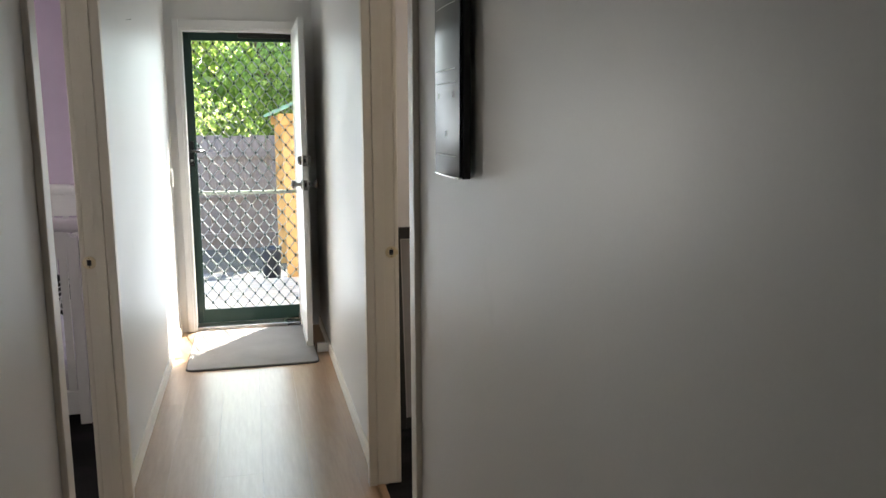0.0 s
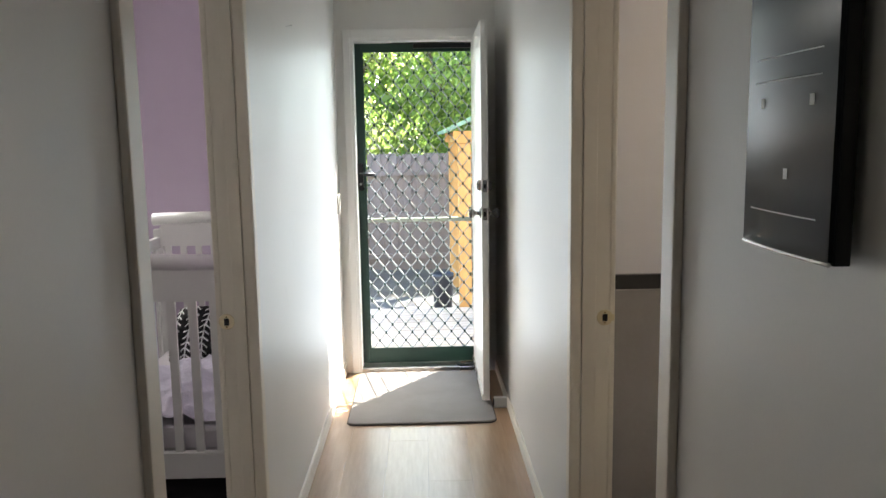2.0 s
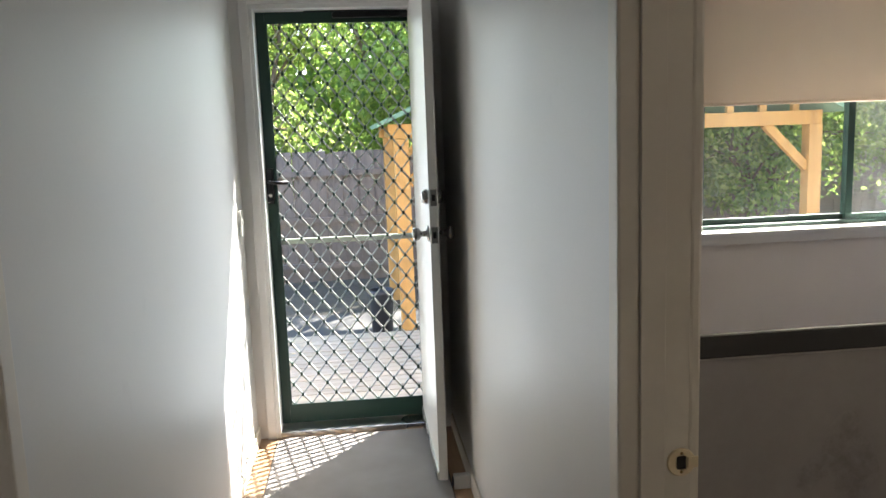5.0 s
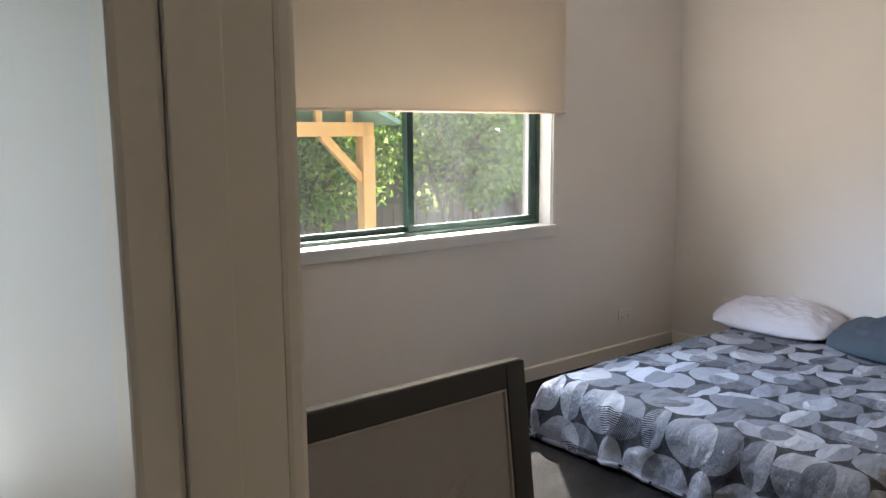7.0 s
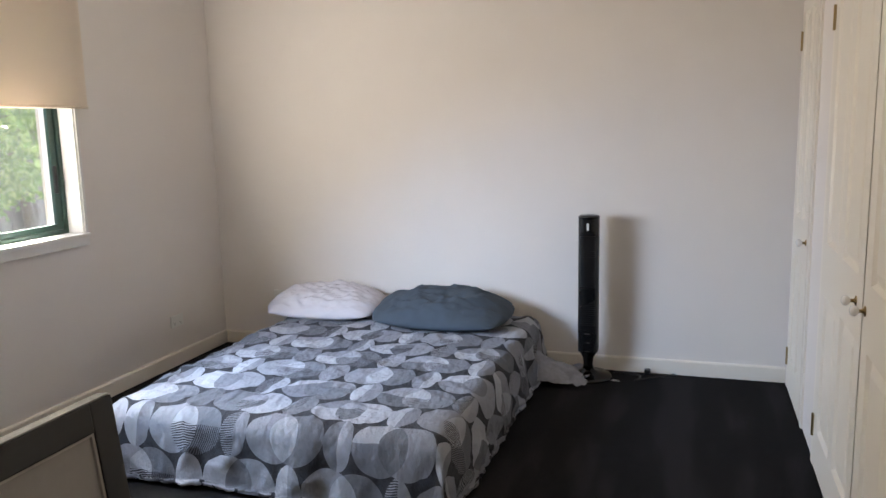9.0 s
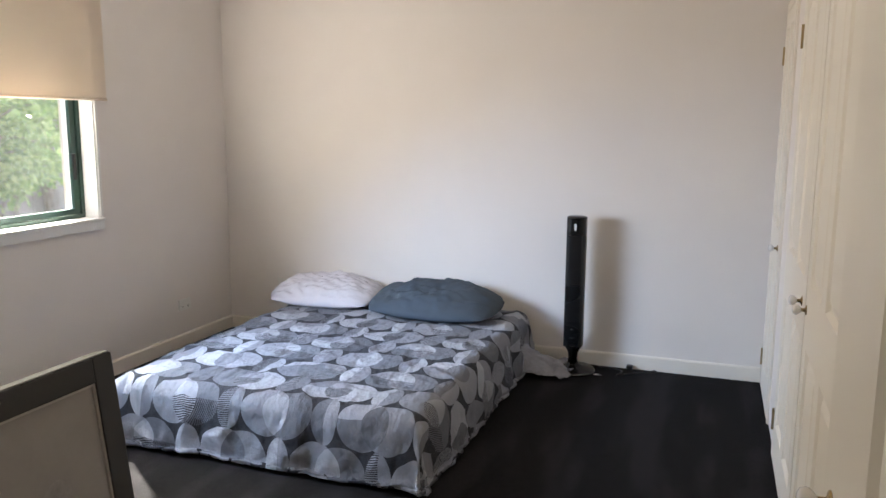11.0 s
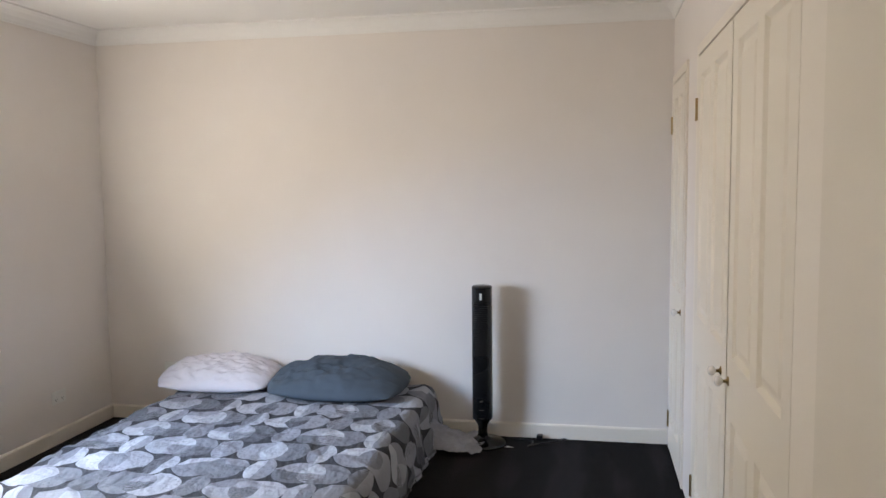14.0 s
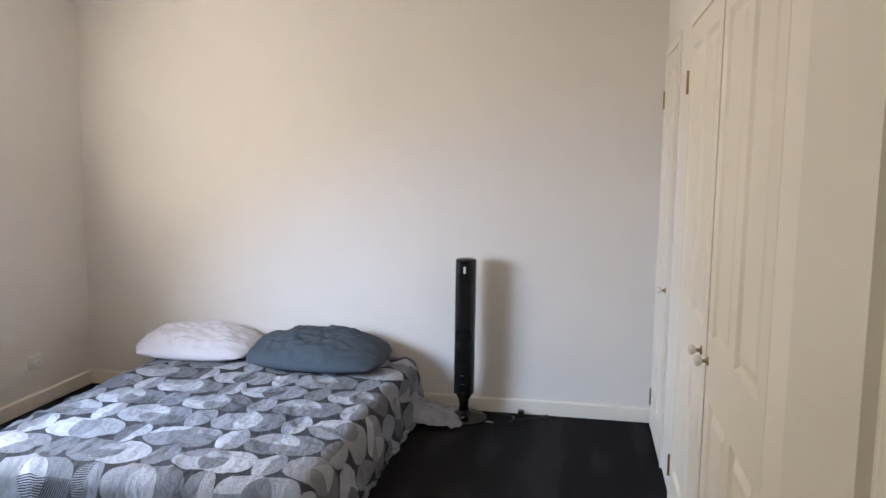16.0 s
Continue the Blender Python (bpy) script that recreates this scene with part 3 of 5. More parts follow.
def panel_leaf(w, h, t, parent, mat, rows, stile=0.105, mid=0.09):
    """A moulded panel door, local x 0..w, y -t..0, z 0..h. rows: (z0, z1) of each row of two panels."""
    cols = ((stile, w / 2 - mid / 2), (w / 2 + mid / 2, w - stile))
    bm = boxes((0, stile, -t, 0, 0, h), (w - stile, w, -t, 0, 0, h))
    cuts = [0.0] + [z for r in rows for z in r] + [h]
    for a, b in zip(cuts[0::2], cuts[1::2]):
        box(bm, stile, w - stile, -t, 0, a, b)
    for a, b in rows:
        box(bm, cols[0][1], cols[1][0], -t, 0, a, b)
    leaf = part("leaf", bm, mat, parent)
    for a, b in rows:
        for c, d in cols:
            p = bmesh.new()
            for face, s in ((0.0, 1), (-t, -1)):
                loops = []
                for inset, y in ((0.0, 0.0), (0.012, -0.013), (0.020, -0.013), (0.048, -0.003)):
                    loops.append([p.verts.new((x, face + s * y, z)) for x, z in ((c + inset, a + inset), (d - inset, a + inset), (d - inset, b - inset), (c + inset, b - inset))])
                for l0, l1 in zip(loops, loops[1:]):
                    for i in range(4):
                        p.faces.new((l0[i], l0[(i + 1) % 4], l1[(i + 1) % 4], l1[i]))
                p.faces.new(loops[-1])
            bmesh.ops.recalc_face_normals(p, faces=p.faces[:])
            part("panel", p, mat, leaf)
    return leaf


def knob_porcelain(parent, x, y, z, out, size=1.0):
    """Brass rose and stem with a white porcelain knob, pointing along local y."""
    m = pose(x, y, z, -90 * out, 0, 0) @ Matrix.Scale(size, 4)
    k = part("knob", lathe([(0.008, 0.026), (0.014, 0.030), (0.024, 0.040), (0.027, 0.050), (0.024, 0.061), (0.012, 0.068), (0.001, 0.069)], 20, m), M_CERAMIC, parent, "white porcelain knob", True)
    part("rose", lathe([(0.026, 0), (0.026, 0.003), (0.018, 0.006), (0.010, 0.010), (0.009, 0.026), (0.001, 0.027)], 20, m), M_BRASS, k, "brass rose", True)


def hinge(parent, x, y, z, mat=None):
    h = part("hinge", boxes((x - 0.012, x + 0.012, y, y + 0.003, z - 0.045, z + 0.045)), mat or M_BRASS, parent, "small dull brass butt hinge")
    part("pin", lathe([(0.005, -0.047), (0.005, 0.047)], 8, pose(x, y + 0.004, z)), mat or M_BRASS, h)


# white front leaf standing open along the hall wall; local x runs from the hinge to the free edge
d2 = structure(new("door_2"), "white flush back door standing open along the wall", "door")
d2.matrix_basis = pose(0.545, 6.262, 0.045, 0, 0, -90)
LW = 0.800
leaf2 = part("leaf", boxes((0, LW, -0.0, 0.036, 0, 2.02), bevel=0.002), M_WHITE, d2)
for z, kind in ((1.170, "deadbolt"), (1.022, "knob")):
    pl = part("latch_plate", boxes((LW, LW + 0.0025, 0.006, 0.030, z - 0.032, z + 0.032)), M_CHROME, d2, "steel latch plate")
    part("latch_bolt", boxes((LW + 0.0025, LW + 0.010, 0.012, 0.024, z - 0.012, z + 0.012), bevel=0.002), M_GLOSSBLACK, pl)
    for s, y in ((-1, 0.0), (1, 0.036)):
        if kind == "knob":
            prof = [(0.032, 0), (0.032, 0.004), (0.012, 0.010), (0.011, 0.030), (0.024, 0.040), (0.028, 0.052), (0.024, 0.064), (0.001, 0.067)]
        else:
            prof = [(0.030, 0), (0.030, 0.006), (0.024, 0.022), (0.018, 0.024), (0.001, 0.025)]
        part("door_knob" if kind == "knob" else "deadbolt", lathe(prof, 20, pose(LW - 0.062, y, z, -90 * s)), M_CHROME, d2, "brushed steel", True)
for z in (0.25, 1.0, 1.8):
    hinge(d2, 0.0, 0.036, z, M_STEEL)
part("weather_strip", boxes((0.0, LW, -0.006, 0.0, 0.005, 0.035)), M_STEEL, d2)

# bedroom door leaf, open into the room, hinged on the near jamb
d3 = structure(new("door_4"), "cream moulded four-panel bedroom door standing open", "door")
LEAN3 = math.degrees(math.atan2(2.800 - 2.757, 0.916))
d3.matrix_basis = pose(0.806, 2.757, 0.018, 0, 0, LEAN3)
panel_leaf(0.920, 2.030, 0.036, d3, M_DOOR, ((0.20, 0.74), (0.925, 1.90)), 0.262, 0.065)
knob_porcelain(d3, 0.920 - 0.062, 0.0, 0.830, 1, 0.74)
hinge(d3, 0.002, 0.001, 0.22)
hinge(d3, 0.002, 0.001, 1.80)

# ---- wardrobe wall: fixed front with doors ----
D1 = (4.330, 4.862)
D2 = (3.090, 3.880)
D3 = (2.270, 3.074)
WH = 2.004
wd = M_DOOR
rowsw = [(BL, D3[0] - 0.004, WY - 0.03, WY, 0, CEIL), (D2[1] + 0.004, D1[0] - 0.004, WY - 0.03, WY, 0, CEIL), (D1[1] + 0.004, BX, WY - 0.03, WY, 0, CEIL),
         (D3[0] - 0.004, D2[1] + 0.004, WY - 0.03, WY, WH + 0.006, CEIL), (D1[0] - 0.004, D1[1] + 0.004, WY - 0.03, WY, WH + 0.006, CEIL)]
wall("wall_wardrobe", M_BED, "off-white wall around the built-in wardrobe doors", *rowsw)
wall("wall_wardrobe_back", M_BED, "plain wall behind the wardrobe", (BL, BX, 2.0, 2.05, 0, CEIL))


def wardrobe_door(x_hinge, x_free, label):
    """Moulded four-panel cupboard door; hinge at x_hinge."""
    w = abs(x_hinge - x_free)
    d = thing("wardrobe_door", pose(min(x_hinge, x_free), WY + 0.012, 0.02), label, "wardrobe door", "built-in wardrobe doors")
    panel_leaf(w, WH - 0.022, 0.034, d, wd, ((0.16, 0.72), (0.92, 1.90)), 0.085 if w > 0.6 else 0.075, 0.085 if w > 0.6 else 0.07)
    kx = (0.048 if w < 0.6 else 0.095) if x_free < x_hinge else w - 0.030
    knob_porcelain(d, kx, 0.0, 0.835, 1, 0.62)
    hx = (w + 0.004 if x_free < x_hinge else -0.004)
    if x_free < x_hinge:
        hinge(d, hx, 0.0, 0.160)
        hinge(d, hx, 0.0, 1.770)
    return d


wardrobe_door(D1[1], D1[0], "cream moulded single wardrobe door with porcelain knob")
wardrobe_door(D2[1], D2[0], "cream moulded wardrobe door of a pair")
wardrobe_door(D3[0], D3[1], "cream moulded wardrobe door of a pair")
for a, b in (D1, (D3[0], D2[1])):
    near = [(a - 0.22, a - 0.0015, WY, WY + 0.0115, 0, WH + 0.05)] if a == D3[0] else [(a - 0.05, a - 0.005, WY, WY + 0.010, 0, WH + 0.05)]
    structure(part("trim", boxes(*near, (b + 0.005, b + 0.05, WY, WY + 0.010, 0, WH + 0.05), (a - 0.005, b + 0.005, WY, WY + 0.010, WH + 0.008, WH + 0.05)), M_TRIM), "flat cream trim around the wardrobe opening", "trim")


# ---- windows ----
def sliding_window(name, o, label, right_glass):
    x0, x1, z0, z1 = o
    w = structure(new(name), label, "window")
    w.matrix_basis = pose(x0, SY, z0)
    W, H = x1 - x0, z1 - z0
    part("reveal", boxes((0, 0.012, -0.125, -0.035, 0.012, H - 0.012), (W - 0.012, W, -0.125, -0.035, 0.012, H - 0.012), (0, W, -0.125, -0.035, H - 0.012, H)), M_WHITE, w)
    part("window_sill", boxes((-0.02, W + 0.02, -0.145, -0.035, -0.006, 0.012), bevel=0.003), M_WHITE, w, "white painted sill")
    part("apron", boxes((-0.03, W + 0.018, -0.136, -0.121, -0.052, -0.006), bevel=0.002), M_WHITE, w)
    for a, b, c, d in ((-0.018, 0.0, -0.006, H + 0.02), (W, W + 0.018, -0.006, H + 0.02)):
        part("architrave", boxes((a, b, -0.132, -0.1215, c + 0.02, d)), M_WHITE, w)
    fr = part("window_frame", boxes((0, 0.035, -0.035, 0.035, 0, H), (W - 0.035, W, -0.035, 0.035, 0, H), (0.035, W - 0.035, -0.035, 0.035, 0, 0.034), (0.035, W - 0.035, -0.035, 0.035, H - 0.034, H), bevel=0.003), M_GREEN, w, "dark green aluminium frame")
    xm = W * 0.482
    for n, a, b, y, g in (("fixed_sash", 0.035, xm + 0.02, 0.012, M_GLARE if right_glass is M_GLARE else M_VEILED), ("sliding_sash", xm - 0.02, W - 0.035, -0.014, right_glass)):
        s = part(n, boxes((a, a + 0.038, y - 0.011, y + 0.011, 0.034, H - 0.034), (b - 0.038, b, y - 0.011, y + 0.011, 0.034, H - 0.034), (a + 0.032, b - 0.032, y - 0.011, y + 0.011, 0.034, 0.064), (a + 0.032, b - 0.032, y - 0.011, y + 0.011, H - 0.064, H - 0.034), bevel=0.002), M_GREEN, w)
        p = part("pane", boxes((a + 0.028, b - 0.028, y - 0.002, y + 0.002, 0.060, H - 0.060)), g, s)
        p.visible_shadow = False
    part("latch", boxes((W - 0.075, W - 0.058, -0.040, -0.025, 0.22, 0.36), bevel=0.003), M_BLACK, w, "black sash latch")
    return w


sliding_window("window_1", BW, "dark green aluminium sliding window with white reveal", M_SCREENED)
sliding_window("window_2", NW, "dark green aluminium sliding window, panes whitened to stand for glare", M_GLARE)


def blind(x0, x1, z, y, mat, label):
    b = thing("window_blind", pose(x0, y, z), label, "blind")
    w = x1 - x0
    n = 24
    bm = bmesh.new()
    rows = []
    for side in (0.0, 0.0022):
        rows.append([[bm.verts.new((w * i / n, side + 0.006 * math.sin(3.1 * i / n * math.pi) * (1 - j / 10), (2.30 - z) * j / 10)) for i in range(n + 1)] for j in range(11)])
    for k, g in enumerate(rows):
        for j in range(10):
            for i in range(n):
                q = (g[j][i], g[j][i + 1], g[j + 1][i + 1], g[j + 1][i])
                bm.faces.new(q if k == 0 else q[::-1])
    bm.normal_update()
    part("cloth", bm, mat, b, "", True)
    bm = sweep([(w * i / 12, 0.001 + 0.006 * math.sin(3.1 * i / 12 * math.pi), 0.004) for i in range(13)], 0.008, 10)
    part("hem_bar", bm, mat, b, "", True)
    part("roller", lathe([(0.024, 0), (0.024, w)], 16, pose(0, 0.012, 2.305 - z, 0, 90, 0)), mat, b, "", True)
    for x in (-0.010, w + 0.002):
        part("bracket", boxes((x, x + 0.008, -0.015, 0.045, 2.27 - z, 2.34 - z)), M_WHITE, b)
    return b


blind(1.918, 3.818, 1.546, 6.142, M_BLIND, "cream roller blind drawn half down over the bedroom window")
blind(-2.85, -1.475, 1.555, 6.142, M_BLINDN, "pale roller blind drawn half down over the nursery window")


# ---- hall things ----
mat_thing = thing("door_mat", pose(0.209, 5.690, 0.0), "grey short-pile door mat with rounded corners on the boards", "door mat")


def rounded(w, d, r, z0, z1, n=6, sag=0.0):
    bm = bmesh.new()
    ring = []
    for cx, cy, a0 in ((w / 2 - r, d / 2 - r, 0), (-w / 2 + r, d / 2 - r, 90), (-w / 2 + r, -d / 2 + r, 180), (w / 2 - r, -d / 2 + r, 270)):
        for k in range(n + 1):
            a = math.radians(a0 + 90 * k / n)
            ring.append((cx + r * math.cos(a), cy + r * math.sin(a)))
    lo = [bm.verts.new((x, y, z0)) for x, y in ring]
    mid = [bm.verts.new((x, y, z1 - 0.003)) for x, y in ring]
    top = [bm.verts.new((x * (1 - 0.008 / w), y * (1 - 0.008 / d), z1)) for x, y in ring]
    m = len(ring)
    for a, b in ((lo, mid), (mid, top)):
        for i in range(m):
            bm.faces.new((a[i], a[(i + 1) % m], b[(i + 1) % m], b[i]))
    bm.faces.new(top)
    bm.faces.new(lo[::-1])
    return bm


part("backing", rounded(0.786, 0.906, 0.05, 0.001, 0.0045), M_RUBBER, mat_thing, "black rubber edge")
part("carpet_top", rounded(0.776, 0.896, 0.047, 0.0045, 0.013), M_MAT, mat_thing)

sw = thing("light_switch", pose(HL, 6.055, 1.088), "small white light switch on the hall wall", "light switch")
part("plate", boxes((0, 0.016, -0.036, 0.036, -0.058, 0.058), bevel=0.002), M_SOCKET, sw)
part("rocker", boxes((0.016, 0.019, -0.008, 0.008, -0.014, 0.014), bevel=0.001), M_SOCKET, sw)

stop = thing("door_stopper", pose(0.640, 5.475, 0.0), "small white block holding the door by the skirting", "door stop")
part("block", boxes((-0.035, 0.034, -0.018, 0.018, 0.002, 0.060), bevel=0.004), M_WHITE, stop)
part("pad", boxes((-0.041, -0.035, -0.013, 0.013, 0.014, 0.050), bevel=0.002), M_RUBBER, stop)

nail = thing("wall_nail", pose(HL, 4.460, 1.902), "bare steel nail sticking out of the hall wall", "nail")
part("shank", sweep([(0, 0, 0), (0.022, 0, 0.004)], 0.0014, 6), M_STEEL, nail)
part("head", lathe([(0.004, 0), (0.004, 0.0015)], 10, pose(0.022, 0, 0.004, 0, 80, 0)), M_STEEL, nail)

# bowed glass picture frame on the hall wall
PY0, PY1, PZ0, PZ1 = 2.136, 2.347, 1.330, 1.960
pf = thing("picture_frame", pose(HR, PY0, PZ0), "black-edged bowed glass collage frame hung on the hall wall", "picture frame")
pw, ph = PY1 - PY0, PZ1 - PZ0


def bow(s):
    return -0.030 - 0.004 * math.sin(math.pi * s)


part("back_box", boxes((-0.030, -0.012, 0, pw, 0, ph), bevel=0.002), M_GLOSSBLACK, pf)
bm = bmesh.new()
N = 14
g = [[bm.verts.new((bow(i / N) - t, pw * i / N, z)) for i in range(N + 1)] for z in (0.004, ph - 0.004) for t in (0.0, 0.006)]
for i in range(N):
    bm.faces.new((g[1][i], g[1][i + 1], g[3][i + 1], g[3][i]))
    bm.faces.new((g[0][i], g[2][i], g[2][i + 1], g[0][i + 1]))
    bm.faces.new((g[0][i], g[0][i + 1], g[1][i + 1], g[1][i]))
    bm.faces.new((g[2][i], g[3][i], g[3][i + 1], g[2][i + 1]))
M_SMOKE = plain("smoky_picture_glass", (0.036, 0.042, 0.041), 0.30, vary=0.2, big=4, relief=0.0)
M_SMOKE.node_tree.nodes["Principled BSDF"].inputs["Specular IOR Level"].default_value = 0.28
part("glass", bm, M_SMOKE, pf, "bowed smoky glass", True)
part("chrome_edge", sweep([(bow(i / N) - 0.005, pw * i / N, 0.002) for i in range(N + 1)], 0.0025, 8), M_STEEL, pf, "bright chrome lower edge", True)
part("chrome_edge", sweep([(bow(i / N) - 0.005, pw * i / N, ph - 0.002) for i in range(N + 1)], 0.0025, 8), M_STEEL, pf, "bright chrome upper edge", True)


def on_glass(a, b, z, h, name, m):
    bm = bmesh.new()
    n = 8
    r = [[bm.verts.new((bow(a + (b - a) * i / n) - 0.0068, pw * (a + (b - a) * i / n), zz)) for i in range(n + 1)] for zz in (z, z + h)]
    for i in range(n):
        bm.faces.new((r[0][i], r[0][i + 1], r[1][i + 1], r[1][i]))
    part(name, bm, m, pf)


for z in (0.045, 0.195, 0.222, 0.352, 0.380, 0.520):
    on_glass(0.12, 0.88, z, 0.0016, "mount_line", M_MARK)
for a, z in ((0.18, 0.165), (0.74, 0.165), (0.42, 0.085)):
    on_glass(a, a + 0.045, z, 0.012, "mount_mark", M_MARK)


# ---- bedroom things ----
def socket(m, label, group="wall sockets"):
    """Double power point; local plate lies in the x-z plane and faces -y."""
    s = thing("power_socket", m, label, "power socket", group)
    part("plate", boxes((-0.058, 0.058, -0.009, 0, -0.036, 0.036), bevel=0.002), M_SOCKET, s)
    for x in (-0.028, 0.028):
        part("switch", boxes((x - 0.006, x + 0.006, -0.0115, -0.009, 0.010, 0.026)), M_SOCKET, s)
        for dx, rz in ((-0.007, 25), (0.007, -25), (0.0, 0)):
            bm = boxes((-0.0012, 0.0012, -0.0095, -0.0088, -0.004, 0.004))
            bm.transform(pose(x + dx, 0, -0.010 - (0.009 if dx == 0 else 0), 0, rz, 0))
            part("slot", bm, M_GLOSSBLACK, s)
    return s


socket(pose(4.435, YI, 0.278), "white double power socket low on the window wall")
socket(pose(BX, 5.735, 0.345, 0, 0, -90), "white double power socket beside the bed head")

# leaning glazed frame: local x along its width, y its depth, z up; it tips back on a hidden strut
board = thing("framed_board", pose(0.857, 4.068, 0.008, -7.0, 0, 0.4), "large charcoal-framed glazed board leaning back on the carpet", "framed board")
bw, bh, ft = 0.785, 0.956, 0.053
part("frame_side", boxes((0, ft, 0, 0.030, 0, bh), bevel=0.003), M_FRAME, board)
part("frame_side", boxes((bw - ft, bw, 0, 0.030, 0, bh), bevel=0.003), M_FRAME, board)
part("frame_rail", boxes((ft, bw - ft, 0, 0.030, 0, ft), bevel=0.003), M_FRAME, board)
part("frame_rail", boxes((ft, bw - ft, 0, 0.030, bh - ft, bh), bevel=0.003), M_FRAME, board)
part("top_edge", boxes((0.004, bw - 0.004, 0.003, 0.030, bh + 0.0005, bh + 0.003)), plain("rubbed_bare_edge", (0.27, 0.26, 0.245), 0.7, vary=0.45, big=14, relief=0.1), board, "pale worn top edge")
M_SLIP = plain("pale_slip", (0.40, 0.37, 0.35), 0.5, relief=0)
M_SMUDGE = plain("dull_smear", (0.26, 0.238, 0.23), 0.5, vary=0.2, big=30, relief=0)
M_BOARD = plain("dull_glazed_board", (0.31, 0.288, 0.28), 0.20, vary=0.07, big=5, relief=0.02)
part("glazing", boxes((ft - 0.004, bw - ft + 0.004, 0.009, 0.014, ft - 0.004, bh - ft + 0.004)), M_BOARD, board, "smudged grey glazing")
for a, b, c, d in ((ft, ft + 0.005, ft, bh - ft), (bw - ft - 0.005, bw - ft, ft, bh - ft), (ft + 0.005, bw - ft - 0.005, bh - ft - 0.005, bh - ft)):
    part("slip", boxes((a, b, 0.004, 0.0088, c, d)), M_SLIP, board, "pale inner slip")
for k, (px, pz, lw, rot) in enumerate(((0.58, 0.66, 0.05, 20), (0.64, 0.62, 0.035, -15), (0.50, 0.60, 0.03, 40), (0.60, 0.56, 0.04, 5))):
    bm = lathe([(lw, 0.0), (lw * 0.8, 0.0003), (0.001, 0.0004)], 14, pose(px, 0.0088, pz, 90, rot, 0) @ Matrix.Diagonal((1.0, 1.9, 1.0, 1.0)))
    part("smudge", bm, M_SMUDGE, board, "dull smear on the glazing")
part("backing", boxes((ft - 0.01, bw - ft + 0.01, 0.0305, 0.034, 0.02, bh - 0.02)), M_FRAME, board)
part("strut", sweep([(bw / 2, 0.036, 0.70), (bw / 2, 0.30, 0.043)], 0.010), M_FRAME, board)

# bed: low mattress with a draped printed duvet
BX0, BX1, BY0, BY1, BH = 3.040, 4.910, 4.026, 5.540, 0.290
bed = thing("bed", pose(BX0, BY0, 0.006), "low queen mattress on the carpet, made up with a disc-print duvet", "bed")
M_MATTRESS = plain("pale_mattress_ticking", (0.46, 0.45, 0.48), 0.9, vary=0.08, fine=40, relief=0.4, depth=0.004)
part("mattress", boxes((0.04, BX1 - BX0, 0.04, BY1 - BY0 - 0.04, 0.0, BH - 0.03), bevel=0.035), M_MATTRESS, bed)


def drape(d, flat, height, soft=0.07, flare=0.10):
    """Out and down for cloth d metres past the edge of the mattress."""
    if d <= 0:
        return 0.0, 0.0
    if d < soft * 1.57:
        a = d / soft
        return soft * math.sin(a), soft * (1 - math.cos(a))
    e = d - soft * 1.57
    return soft + e * flare, min(soft + e * (1 - flare * 0.5), height)


def duvet_mesh():
    L, Wd = BX1 - BX0, BY1 - BY0
    over_foot, over_near, over_far = 0.335, 0.345, 0.30
    nu, nv = 190, 170
    bm = bmesh.new()
    uvl = bm.loops.layers.uv.new("UVMap")
    soft = 0.07
    grid, uvs = [], {}
    for i in range(nu + 1):
        u = -over_foot + (L + over_foot) * i / nu
        row = []
        for j in range(nv + 1):
            v = -over_near + (Wd + over_near + over_far) * j / nv
            du = max(0.0, soft - u)
            dn, df = max(0.0, soft - v), max(0.0, v - (Wd - soft))
            ex, dz1 = drape(du, 0, BH - 0.02, soft)
            en, dz2 = drape(max(dn, df), 0, BH - 0.02, soft)
            x = (soft - ex) if du > 0 else u
            y = (soft - en) if dn > 0 else ((Wd - soft + en) if df > 0 else v)
            down = max(dz1, dz2) if not (dz1 and dz2) else min(BH - 0.015, (dz1 ** 2 + dz2 ** 2) ** 0.5)
            low = min(1.0, down / 0.2)
            w1 = noise.noise(Vector((u * 2.3, v * 2.3, 0.3)))
            w2 = noise.noise(Vector((u * 6.5 + 3, v * 4.5, 1.7)))
            w3 = noise.noise(Vector((u * 16, v * 13, 4.2)))
            w4 = (1 - abs(noise.noise(Vector((u * 3.1 + v * 1.4, v * 3.8 - u * 1.2, 8.8))))) ** 7
            w5 = (1 - abs(noise.noise(Vector((u * 7.5 - v * 2.0, v * 8.0 + u * 2.6, 5.1))))) ** 6
            z = BH - down + 0.007 * w1 * (1 - 0.6 * low) + 0.004 * w2 + 0.003 * w3 + 0.011 * w4 + 0.008 * w5 - 0.002
            fold_u = noise.noise(Vector((v * 8.0, 7.7, down * 2))) + 0.5 * noise.noise(Vector((v * 19.0, 2.7, down * 3)))
            fold_v = noise.noise(Vector((u * 7.0, 9.1, down * 2))) + 0.5 * noise.noise(Vector((u * 17.0, 5.3, down * 3)))
            if dz1:
                x -= low * (0.022 * fold_u + 0.012 + 0.012 * w4 + 0.008 * w5 + 0.008 * w3)
            if dz2:
                y += (1 if df > 0 else -1) * low * (0.022 * fold_v + 0.012 + 0.012 * w4 + 0.008 * w5 + 0.008 * w3)
            z = max(z, 0.012 + 0.012 * (1 + w2))
            ve = bm.verts.new((x, y, z))
            uvs[ve] = (u, v)
            row.append(ve)
        grid.append(row)
    for i in range(nu):
        for j in range(nv):
            f = bm.faces.new((grid[i][j], grid[i + 1][j], grid[i + 1][j + 1], grid[i][j + 1]))
            for lp in f.loops:
                lp[uvl].uv = uvs[lp.vert]
    return bm


